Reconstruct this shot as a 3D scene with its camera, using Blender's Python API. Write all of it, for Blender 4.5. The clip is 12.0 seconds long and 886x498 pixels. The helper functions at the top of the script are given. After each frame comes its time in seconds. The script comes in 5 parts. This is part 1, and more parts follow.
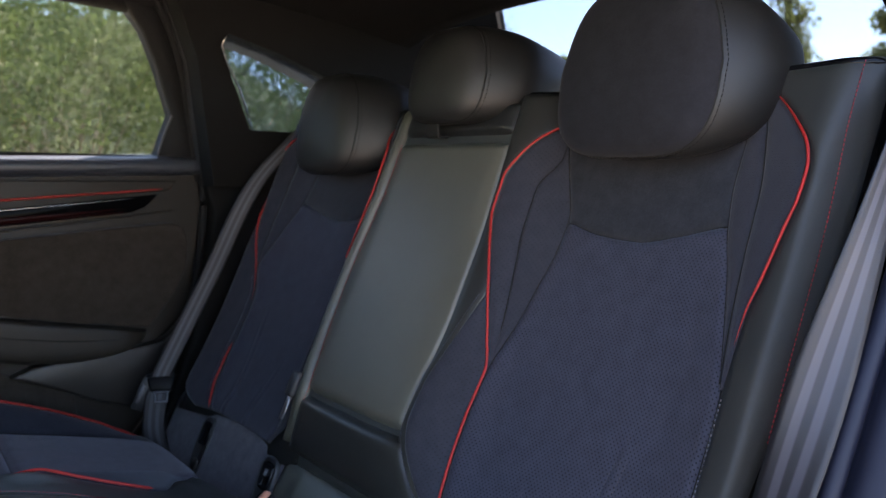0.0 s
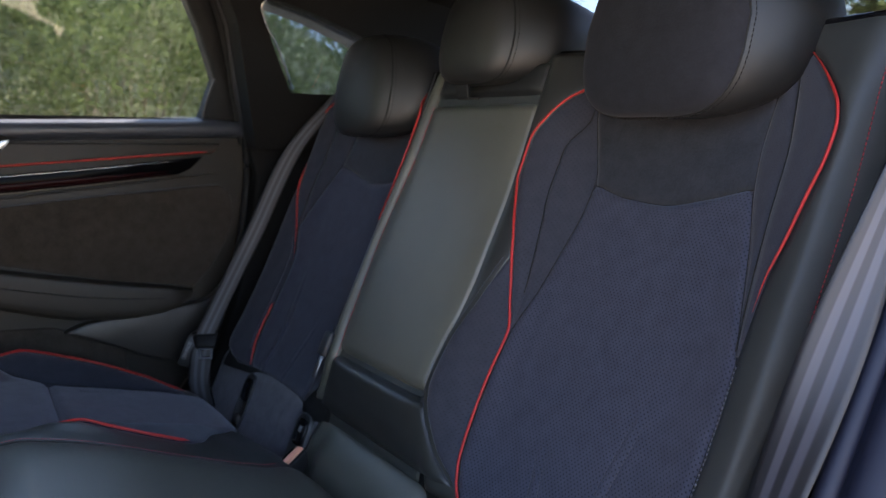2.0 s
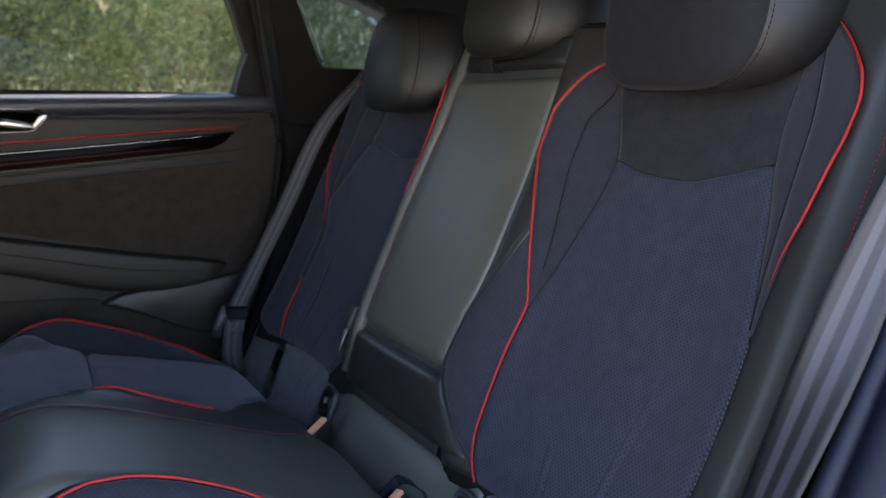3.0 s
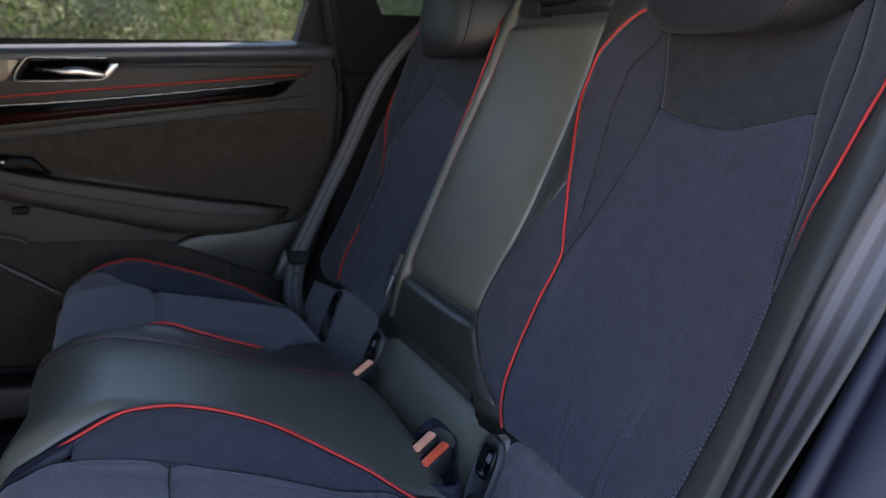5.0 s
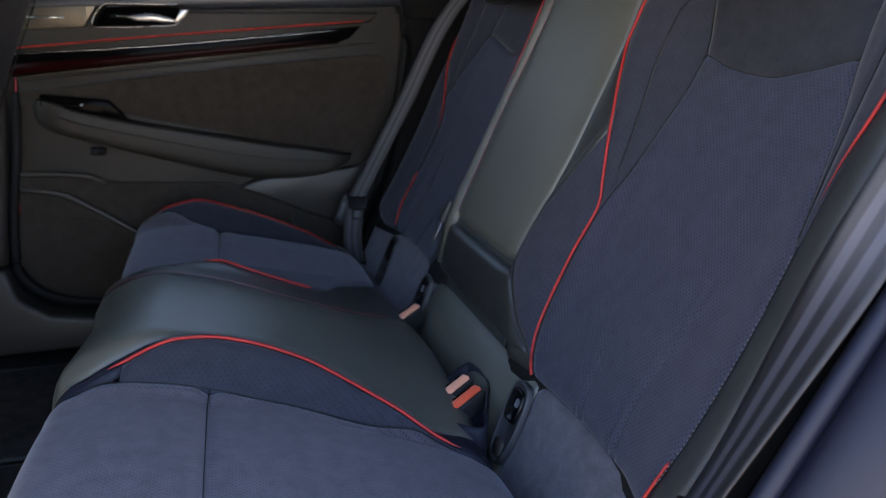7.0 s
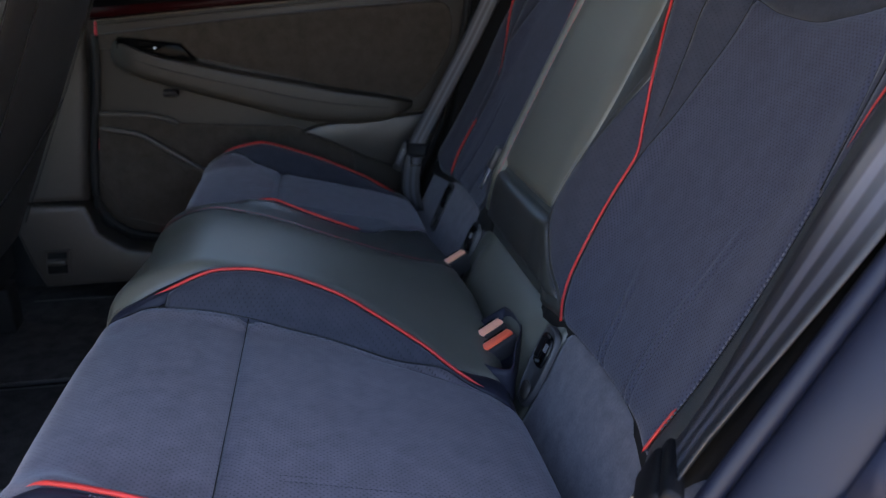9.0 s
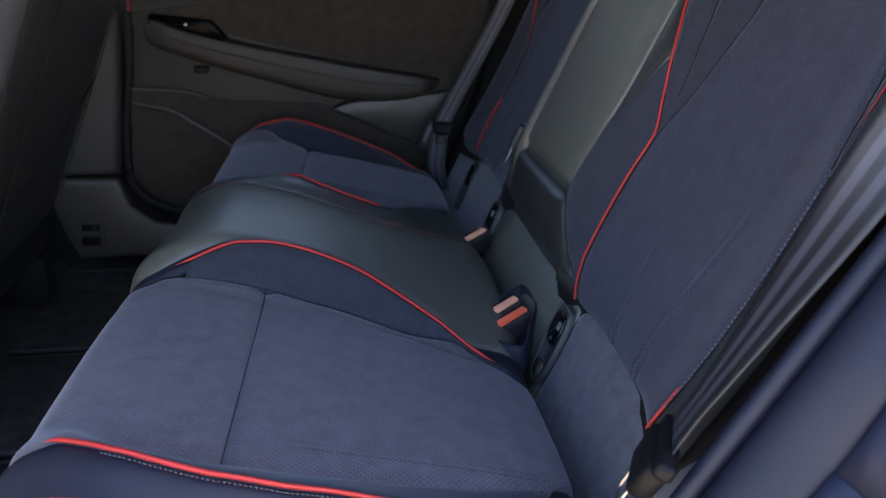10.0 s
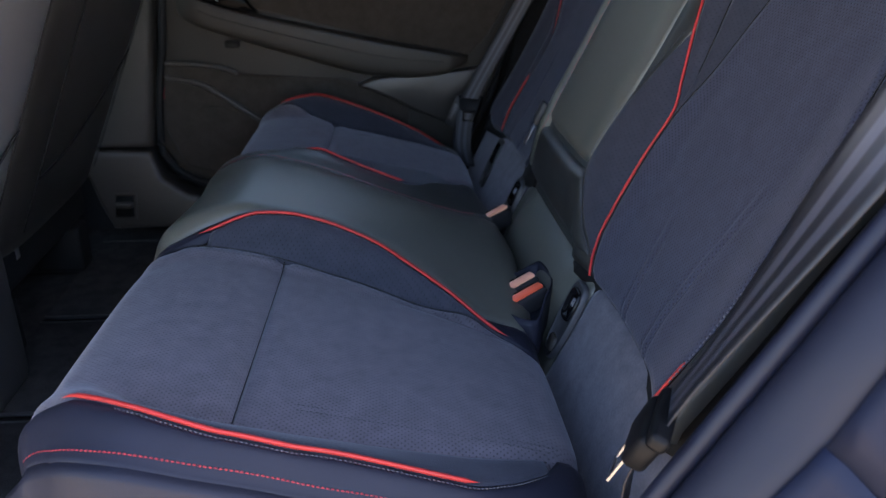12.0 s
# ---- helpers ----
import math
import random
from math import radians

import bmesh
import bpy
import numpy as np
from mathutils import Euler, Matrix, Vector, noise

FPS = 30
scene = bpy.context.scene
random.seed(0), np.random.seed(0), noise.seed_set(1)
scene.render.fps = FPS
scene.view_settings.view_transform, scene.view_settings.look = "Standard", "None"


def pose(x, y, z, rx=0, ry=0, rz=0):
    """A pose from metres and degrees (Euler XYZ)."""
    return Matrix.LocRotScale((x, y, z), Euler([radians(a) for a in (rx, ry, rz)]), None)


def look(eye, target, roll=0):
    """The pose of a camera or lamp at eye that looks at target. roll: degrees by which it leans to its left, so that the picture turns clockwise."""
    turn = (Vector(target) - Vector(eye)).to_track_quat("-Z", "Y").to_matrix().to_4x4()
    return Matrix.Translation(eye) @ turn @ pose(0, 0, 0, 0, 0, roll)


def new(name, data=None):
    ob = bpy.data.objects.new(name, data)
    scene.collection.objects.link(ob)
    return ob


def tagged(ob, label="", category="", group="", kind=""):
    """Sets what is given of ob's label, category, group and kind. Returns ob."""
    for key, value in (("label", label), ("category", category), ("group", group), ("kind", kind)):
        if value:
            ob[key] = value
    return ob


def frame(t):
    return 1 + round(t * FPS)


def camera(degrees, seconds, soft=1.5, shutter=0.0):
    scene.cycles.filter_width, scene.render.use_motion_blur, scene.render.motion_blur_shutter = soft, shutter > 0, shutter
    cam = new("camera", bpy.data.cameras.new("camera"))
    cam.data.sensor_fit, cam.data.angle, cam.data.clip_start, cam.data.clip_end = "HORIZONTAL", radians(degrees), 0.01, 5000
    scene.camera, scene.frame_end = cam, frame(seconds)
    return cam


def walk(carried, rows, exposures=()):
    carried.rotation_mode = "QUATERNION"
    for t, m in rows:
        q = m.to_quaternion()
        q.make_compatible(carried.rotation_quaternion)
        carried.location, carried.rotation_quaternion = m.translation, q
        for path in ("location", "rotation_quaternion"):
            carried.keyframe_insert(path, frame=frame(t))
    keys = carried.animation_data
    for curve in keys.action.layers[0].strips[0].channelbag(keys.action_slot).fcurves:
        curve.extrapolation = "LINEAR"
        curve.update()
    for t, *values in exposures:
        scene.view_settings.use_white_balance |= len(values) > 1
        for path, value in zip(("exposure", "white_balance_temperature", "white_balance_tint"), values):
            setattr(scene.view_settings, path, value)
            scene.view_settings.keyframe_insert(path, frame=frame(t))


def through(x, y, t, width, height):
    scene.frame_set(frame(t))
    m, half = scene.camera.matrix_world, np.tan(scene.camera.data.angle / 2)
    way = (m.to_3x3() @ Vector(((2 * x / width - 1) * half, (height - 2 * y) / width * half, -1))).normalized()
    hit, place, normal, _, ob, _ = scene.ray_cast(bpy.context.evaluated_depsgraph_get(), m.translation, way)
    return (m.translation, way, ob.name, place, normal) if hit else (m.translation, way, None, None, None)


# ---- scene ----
cam = camera(59.3, 12.0, 1.25)
cam.data.dof.use_dof, cam.data.dof.focus_distance, cam.data.dof.aperture_fstop = True, 0.9, 5.6
METRES, EYE, TILT, LEAN, TURN = 0.39, 1.13, -5.550, -1.264, -39.183
ROWS = [
    (0.0, 0.0, 0.0, 0.0, 0.0, 0.0, -0.0),
    (0.5, 0.0275, 0.0023, 0.0002, 0.87, -0.49, -0.04),
    (1.0, 0.0628, 0.0041, 0.0009, 1.98, -1.15, -0.13),
    (1.5, 0.1035, 0.0103, -0.0027, 3.23, -1.81, -0.24),
    (2.0, 0.1503, 0.0152, -0.004, 4.75, -2.69, -0.32),
    (2.5, 0.198, 0.0218, -0.0071, 6.37, -3.51, -0.46),
    (3.0, 0.2509, 0.0281, -0.0079, 8.18, -4.48, -0.58),
    (5.0, 0.4504, 0.0614, -0.0177, 14.93, -8.14, -1.02),
    (5.5, 0.4969, 0.0689, -0.0182, 16.49, -9.06, -1.13),
    (6.0, 0.5464, 0.0765, -0.0177, 18.22, -10.07, -1.26),
    (6.5, 0.5922, 0.083, -0.0221, 19.88, -10.93, -1.4),
    (7.0, 0.6401, 0.0893, -0.0264, 21.62, -11.87, -1.55),
    (9.0, 0.8284, 0.1203, -0.0501, 28.24, -15.41, -2.12),
    (9.5, 0.8683, 0.1264, -0.0557, 29.67, -16.15, -2.27),
    (10.0, 0.9061, 0.1339, -0.0593, 31.06, -16.89, -2.35),
    (10.5, 0.934, 0.1378, -0.0626, 32.07, -17.46, -2.44),
    (11.0, 0.9575, 0.1395, -0.0653, 32.91, -17.93, -2.53),
    (11.5, 0.974, 0.1414, -0.068, 33.51, -18.23, -2.58),
    (12.0, 0.9851, 0.1436, -0.0695, 33.91, -18.45, -2.61),
]
walk(cam, [(t, pose(0, 0, EYE, TILT, LEAN, TURN) @ pose(METRES * x, METRES * y, METRES * z, 90 + pitch, roll, yaw)) for t, x, y, z, yaw, pitch, roll in ROWS])

# ---- light ----
SUN_ELEV, SUN_AZ = 56.0, 90.0
world = bpy.data.worlds.new("sky")
scene.world = world
world.use_nodes = True
wn, wl = world.node_tree.nodes, world.node_tree.links
sky = wn.new("ShaderNodeTexSky")
sky.sky_type, sky.sun_disc = "NISHITA", False
sky.sun_elevation, sky.sun_rotation = radians(SUN_ELEV), radians(SUN_AZ)
sky.air_density, sky.dust_density, sky.ozone_density = 1.0, 0.8, 1.6
wn["Background"].inputs["Strength"].default_value = 0.13
scene.view_settings.exposure = 3.20
scene.view_settings.use_white_balance = True
scene.view_settings.white_balance_temperature, scene.view_settings.white_balance_tint = 6760, 18
wl.new(sky.outputs["Color"], wn["Background"].inputs["Color"])
sun = new("sun", bpy.data.lights.new("sun", "SUN"))
sun.data.energy, sun.data.angle, sun.data.color = 4.2, radians(0.6), (1.0, 0.95, 0.88)
sun.matrix_world = look((0, 0, 0), (-math.cos(radians(SUN_ELEV)), 0.02, -math.sin(radians(SUN_ELEV))))


# ---- materials ----
def material(name, color, rough=0.5, metal=0.0, spec=0.5, sheen=0.0):
    m = bpy.data.materials.new(name)
    m.use_nodes = True
    b = m.node_tree.nodes["Principled BSDF"]
    b.inputs["Base Color"].default_value = (*color, 1)
    b.inputs["Roughness"].default_value = rough
    b.inputs["Metallic"].default_value = metal
    b.inputs["Specular IOR Level"].default_value = spec
    if sheen:
        b.inputs["Sheen Weight"].default_value = sheen
        b.inputs["Sheen Roughness"].default_value = 0.45
        b.inputs["Sheen Tint"].default_value = (0.9, 0.92, 1.0, 1)
    return m


def node(m, kind, **values):
    n = m.node_tree.nodes.new(kind)
    for key, value in values.items():
        if key == "op":
            n.operation = value
        else:
            n.inputs[key.replace("_", " ")].default_value = value
    return n


def link(m, a, b):
    m.node_tree.links.new(a, b)


def mottled(m, color, spread, scale, fine=900.0, bump=0.15, depth=0.0006, rough=0.0):
    """Two scales of variation: broad uneven tone and a fine grain with relief."""
    b = m.node_tree.nodes["Principled BSDF"]
    co = m.node_tree.nodes.new("ShaderNodeTexCoord")
    broad = node(m, "ShaderNodeTexNoise", Scale=scale, Detail=5.0, Roughness=0.6)
    grain = node(m, "ShaderNodeTexNoise", Scale=fine, Detail=3.0, Roughness=0.6)
    link(m, co.outputs["Object"], broad.inputs["Vector"])
    link(m, co.outputs["Object"], grain.inputs["Vector"])
    both = node(m, "ShaderNodeMath", op="ADD")
    half = node(m, "ShaderNodeMath", op="MULTIPLY")
    half.inputs[1].default_value = 0.6
    link(m, grain.outputs["Fac"], half.inputs[0])
    link(m, broad.outputs["Fac"], both.inputs[0])
    link(m, half.outputs[0], both.inputs[1])
    ramp = m.node_tree.nodes.new("ShaderNodeMapRange")
    ramp.inputs["From Min"].default_value, ramp.inputs["From Max"].default_value = 0.55, 1.05
    ramp.inputs["To Min"].default_value, ramp.inputs["To Max"].default_value = 1 - spread, 1 + spread
    link(m, both.outputs[0], ramp.inputs["Value"])
    mix = m.node_tree.nodes.new("ShaderNodeVectorMath")
    mix.operation = "SCALE"
    mix.inputs[0].default_value = color
    link(m, ramp.outputs["Result"], mix.inputs["Scale"])
    link(m, mix.outputs["Vector"], b.inputs["Base Color"])
    bp = node(m, "ShaderNodeBump", Strength=bump, Distance=depth)
    link(m, grain.outputs["Fac"], bp.inputs["Height"])
    link(m, bp.outputs["Normal"], b.inputs["Normal"])
    if rough:
        rr = m.node_tree.nodes.new("ShaderNodeMapRange")
        base = b.inputs["Roughness"].default_value
        rr.inputs["To Min"].default_value, rr.inputs["To Max"].default_value = base - rough, base + rough
        link(m, broad.outputs["Fac"], rr.inputs["Value"])
        link(m, rr.outputs["Result"], b.inputs["Roughness"])
    return m, mix, bp


def leather(name, color, rough=0.42, cell=1500.0, spec=0.45):
    m = material(name, color, rough, spec=spec)
    m, mix, bp = mottled(m, color, 0.12, 9.0, 700.0, 0.12, 0.0004, 0.06)
    co = m.node_tree.nodes.new("ShaderNodeTexCoord")
    vo = node(m, "ShaderNodeTexVoronoi", Scale=cell)
    vo.feature = "DISTANCE_TO_EDGE"
    link(m, co.outputs["Object"], vo.inputs["Vector"])
    b2 = node(m, "ShaderNodeBump", Strength=0.22, Distance=0.0004)
    link(m, vo.outputs["Distance"], b2.inputs["Height"])
    link(m, bp.outputs["Normal"], b2.inputs["Normal"])
    link(m, b2.outputs["Normal"], m.node_tree.nodes["Principled BSDF"].inputs["Normal"])
    return m


def suede(name, color, pitch=0.0, hole=0.0009, spread=0.25, deep=0.35, sheen=0.14):
    """Brushed microfibre; pitch > 0 punches a staggered pattern of small holes, laid out in metres on the panel."""
    m = material(name, color, 0.95, spec=0.2, sheen=sheen)
    m, mix, bp = mottled(m, color, spread, 45.0, 330.0, 0.28, 0.0009)
    if pitch:
        uv = m.node_tree.nodes.new("ShaderNodeUVMap")
        uv.uv_map = "UVMap"
        far = []
        for off in (0.0, 0.5):
            sc = node(m, "ShaderNodeVectorMath", op="MULTIPLY")
            sc.inputs[1].default_value = (1 / pitch, 1 / (pitch * 1.2), 0)
            ad = node(m, "ShaderNodeVectorMath", op="ADD")
            ad.inputs[1].default_value = (off, off, 0)
            fr = node(m, "ShaderNodeVectorMath", op="FRACTION")
            su = node(m, "ShaderNodeVectorMath", op="SUBTRACT")
            su.inputs[1].default_value = (0.5, 0.5, 0)
            ba = node(m, "ShaderNodeVectorMath", op="MULTIPLY")
            ba.inputs[1].default_value = (pitch, pitch * 1.2, 0)
            le = node(m, "ShaderNodeVectorMath", op="LENGTH")
            link(m, uv.outputs["UV"], sc.inputs[0])
            for a, b in ((sc, ad), (ad, fr), (fr, su), (su, ba), (ba, le)):
                link(m, a.outputs["Vector"], b.inputs[0])
            far.append(le)
        mi = node(m, "ShaderNodeMath", op="MINIMUM")
        link(m, far[0].outputs["Value"], mi.inputs[0])
        link(m, far[1].outputs["Value"], mi.inputs[1])
        edge = m.node_tree.nodes.new("ShaderNodeMapRange")
        edge.inputs["From Min"].default_value, edge.inputs["From Max"].default_value = hole * 0.7, hole * 1.25
        edge.inputs["To Min"].default_value, edge.inputs["To Max"].default_value = 0.0, 1.0
        link(m, mi.outputs[0], edge.inputs["Value"])
        dark = m.node_tree.nodes.new("ShaderNodeMapRange")
        dark.inputs["To Min"].default_value = deep
        link(m, edge.outputs["Result"], dark.inputs["Value"])
        tone = node(m, "ShaderNodeVectorMath", op="SCALE")
        link(m, mix.outputs["Vector"], tone.inputs[0])
        link(m, dark.outputs["Result"], tone.inputs["Scale"])
        bs = m.node_tree.nodes["Principled BSDF"]
        link(m, tone.outputs["Vector"], bs.inputs["Base Color"])
        b2 = node(m, "ShaderNodeBump", Strength=0.3, Distance=0.001)
        link(m, edge.outputs["Result"], b2.inputs["Height"])
        link(m, bp.outputs["Normal"], b2.inputs["Normal"])
        link(m, b2.outputs["Normal"], bs.inputs["Normal"])
    return m


def plain(name, color, rough, metal=0.0, spec=0.5, spread=0.1, scale=12.0, fine=900.0, bump=0.1):
    return mottled(material(name, color, rough, metal, spec), color, spread, scale, fine, bump, 0.0003, 0.04)[0]


SUEDE = suede("suede", (0.021, 0.023, 0.029))
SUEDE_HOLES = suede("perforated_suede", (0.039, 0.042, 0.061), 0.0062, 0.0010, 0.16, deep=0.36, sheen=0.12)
# Same suede as the backrest insert, lightened for the light falling on the cushion.
SUEDE_CUSHION_LIT = suede("lit_cushion_suede", (0.086, 0.078, 0.090), 0.0058, 0.0009, 0.2, 0.5, 0.2)
# Strip suede, lightened likewise for the light it catches.
SUEDE_STRIP_LIT = suede("lit_strip_suede", (0.088, 0.083, 0.094), sheen=0.2)
SUEDE_DARK = suede("dark_perforated_suede", (0.027, 0.029, 0.039), 0.0066, 0.0008, 0.16, deep=0.65, sheen=0.14)
SUEDE_DOOR = suede("door_suede", (0.036, 0.029, 0.0228), 0, 0, 0.28)
LEATHER = leather("black_leather", (0.040, 0.043, 0.040), 0.4)
PILLAR = plain("dark_pillar_trim", (0.0052, 0.0050, 0.0046), 0.8, spec=0.15, fine=1300.0, bump=0.25)
# Copy for the side by the open door: bluish skylight put into its colour.
LEATHER_SKYLIT = leather("skylit_leather", (0.0125, 0.0135, 0.022), 0.5, spec=0.18)
# Same black leather, lightened for the sheen it takes from ahead.
LEATHER_LIT = leather("lit_black_leather", (0.080, 0.079, 0.063), 0.41, spec=0.55)
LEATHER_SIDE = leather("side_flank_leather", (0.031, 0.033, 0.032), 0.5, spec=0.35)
# Same black leather, darkened for the shade low between pads and bolster.
LEATHER_SHADED = leather("shaded_black_leather", (0.022, 0.022, 0.020), 0.38, spec=0.5)
# Bluish skylight by the open door is in the next two colours.
TRIM_BLUE = leather("side_leather", (0.0080, 0.0098, 0.0195), 0.5, spec=0.26)
TRIM_SHUT = leather("shut_face_leather", (0.0085, 0.0115, 0.0245), 0.5, spec=0.12)
SUEDE_HEAD = suede("headrest_suede", (0.0105, 0.0110, 0.0140), sheen=0.05)
LEATHER_HEAD = leather("headrest_leather", (0.0098, 0.0098, 0.0094), 0.5)
BRONZE = plain("bronze_mesh", (0.16, 0.135, 0.10), 0.45, 1.0)
# Driver seat leather, lightened for the daylight from the open door.
FRONT_LIT = leather("lit_front_seat_leather", (0.10, 0.10, 0.105), 0.5)
LEATHER_DOOR = leather("door_leather", (0.0220, 0.0182, 0.0136), 0.54, spec=0.35)
LEATHER_FRONT = leather("front_seat_black_leather", (0.024, 0.022, 0.020), 0.45)
PLASTIC_WARM = plain("warm_grey_plastic", (0.036, 0.030, 0.025), 0.5, fine=1400.0, bump=0.25)
LEDGE = leather("ledge_leather", (0.034, 0.037, 0.044), 0.36)
PIPING = plain("red_piping", (0.36, 0.019, 0.015), 0.48, 0, 0.35, 0.12, 60)
RED_THREAD = material("red_thread", (0.36, 0.02, 0.03), 0.6)
GREY_THREAD = material("grey_thread", (0.055, 0.058, 0.076), 0.6)
PALE_THREAD = material("pale_grey_thread", (0.075, 0.08, 0.105), 0.6)
DARK_THREAD = material("dark_thread", (0.030, 0.030, 0.038), 0.6)
PLASTIC = plain("black_plastic", (0.022, 0.022, 0.023), 0.5, fine=1600.0, bump=0.2)
PLASTIC_SOFT = plain("soft_grey_plastic", (0.036, 0.036, 0.038), 0.55, fine=1400.0, bump=0.25)
TRIM_PALE = plain("pillar_trim", (0.037, 0.031, 0.025), 0.6, fine=1300.0, bump=0.25)
GLOSS = material("gloss_black", (0.005, 0.005, 0.006), 0.16, spec=0.16)
CHROME = plain("satin_chrome", (0.36, 0.35, 0.33), 0.25, 1.0)
CHROME_DARK = plain("dark_chrome", (0.055, 0.052, 0.05), 0.22, 1.0)
STEEL = plain("steel", (0.30, 0.30, 0.31), 0.32, 1.0)
RUBBER = plain("rubber", (0.008, 0.008, 0.008), 0.75, spec=0.25)
CARPET = mottled(material("carpet", (0.034, 0.032, 0.032), 0.98, spec=0.1), (0.034, 0.032, 0.032), 0.5, 30.0, 350.0, 0.8, 0.003)[0]
HEADLINER = mottled(material("headliner", (0.013, 0.0125, 0.012), 0.95, spec=0.1), (0.013, 0.0125, 0.012), 0.15, 20.0, 600.0, 0.3, 0.0006)[0]
BUCKLE_RED = plain("buckle_red", (0.86, 0.12, 0.055), 0.35)
# Button red paled towards salmon, as if lit from above.
PRESS_PALE = plain("buckle_pale", (0.95, 0.40, 0.25), 0.4)
WHITE = material("white_print", (0.75, 0.75, 0.75), 0.6)
GREY_PRINT = material("grey_print", (0.17, 0.17, 0.18), 0.6)
# Colour of the red reflection in the gloss strip and of its lower line.
DARK_RED = material("red_reflection_and_line", (0.014, 0.0011, 0.0015), 0.3, spec=0.06)
GLOSS_STRIP = material("gloss_black_strip", (0.0025, 0.0025, 0.0027), 0.10, spec=0.025)
# Near-black stand-in for the shade in the gap beside the belt.
GAP_SHADE = material("gap_shade", (0.003, 0.003, 0.003), 0.95, spec=0.05)
GRIP = plain("belt_grip_plastic", (0.0045, 0.0045, 0.005), 0.5, spec=0.12)
PLASTIC_DIM = plain("dim_brown_plastic", (0.021, 0.018, 0.0155), 0.42, fine=1400.0, bump=0.25)
BODY = material("body_shell", (0.012, 0.012, 0.013), 0.6)


def webbing():
    """Belt cloth: darker side stripes along the length, and a fine cross weave."""
    m = material("belt_webbing", (0.03, 0.03, 0.035), 0.48, spec=0.5)
    bs = m.node_tree.nodes["Principled BSDF"]
    uv = m.node_tree.nodes.new("ShaderNodeUVMap")
    uv.uv_map = "UVMap"
    sep = m.node_tree.nodes.new("ShaderNodeSeparateXYZ")
    link(m, uv.outputs["UV"], sep.inputs[0])
    ramp = m.node_tree.nodes.new("ShaderNodeValToRGB")
    ramp.color_ramp.interpolation = "EASE"
    a, b = (0.009, 0.009, 0.011, 1), (0.040, 0.040, 0.050, 1)
    c = (0.010, 0.0095, 0.0105, 1)
    el = ramp.color_ramp.elements
    el[0].position, el[0].color, el[1].position, el[1].color = 0.0, a, 1.0, c
    for p, tone in ((0.22, a), (0.26, b), (0.38, b), (0.42, a), (0.54, a), (0.58, b), (0.70, b), (0.75, c)):
        e = el.new(p)
        e.color = tone
    link(m, sep.outputs["X"], ramp.inputs["Fac"])
    link(m, ramp.outputs["Color"], bs.inputs["Base Color"])
    wave = node(m, "ShaderNodeMath", op="SINE")
    mul = node(m, "ShaderNodeMath", op="MULTIPLY")
    mul.inputs[1].default_value = 4200.0
    link(m, sep.outputs["Y"], mul.inputs[0])
    link(m, mul.outputs[0], wave.inputs[0])
    bp = node(m, "ShaderNodeBump", Strength=0.25, Distance=0.0004)
    link(m, wave.outputs[0], bp.inputs["Height"])
    link(m, bp.outputs["Normal"], bs.inputs["Normal"])
    return m


WEBBING = webbing()


def glass(name, tint, gloss=0.05):
    m = bpy.data.materials.new(name)
    m.use_nodes = True
    nt = m.node_tree
    nt.nodes.remove(nt.nodes["Principled BSDF"])
    tr, gl, mx = nt.nodes.new("ShaderNodeBsdfTransparent"), nt.nodes.new("ShaderNodeBsdfGlossy"), nt.nodes.new("ShaderNodeMixShader")
    tr.inputs["Color"].default_value = (*tint, 1)
    gl.inputs["Roughness"].default_value = 0.02
    mx.inputs["Fac"].default_value = gloss
    link(m, tr.outputs[0], mx.inputs[1])
    link(m, gl.outputs[0], mx.inputs[2])
    link(m, mx.outputs[0], nt.nodes["Material Output"].inputs["Surface"])
    return m


GLASS_DOOR = glass("door_glass", (0.88, 0.91, 0.88))
GLASS_DARK = glass("tinted_glass", (0.58, 0.66, 0.74), 0.14)
GLASS_SCREEN = glass("windscreen_glass", (0.86, 0.87, 0.74))
GLASS_REAR = glass("rear_glass", (0.43, 0.455, 0.48))


# ---- mesh helpers ----
def thing(name, label, category, loc, group="", kind=""):
    ob = new(name)
    ob.empty_display_size = 0.05
    ob.location = loc
    return tagged(ob, label, category, group, kind)


def finish(ob, mat, parent=None, label="", smooth=True):
    ob.data.materials.append(mat)
    for p in ob.data.polygons:
        p.use_smooth = smooth
    if parent:
        ob.parent = parent
        ob.matrix_parent_inverse = Matrix.Translation(-Vector(parent.location))
    return tagged(ob, label)


def part(name, bm, mat, parent=None, label="", smooth=True):
    me = bpy.data.meshes.new(name)
    bm.to_mesh(me)
    bm.free()
    return finish(new(name, me), mat, parent, label, smooth)


def lump(name, data, mat, parent=None, label="", smooth=True):
    """A mesh object from (vertices, faces)."""
    me = bpy.data.meshes.new(name)
    me.from_pydata([tuple(v) for v in data[0]], [], data[1])
    me.update()
    return finish(new(name, me), mat, parent, label, smooth)


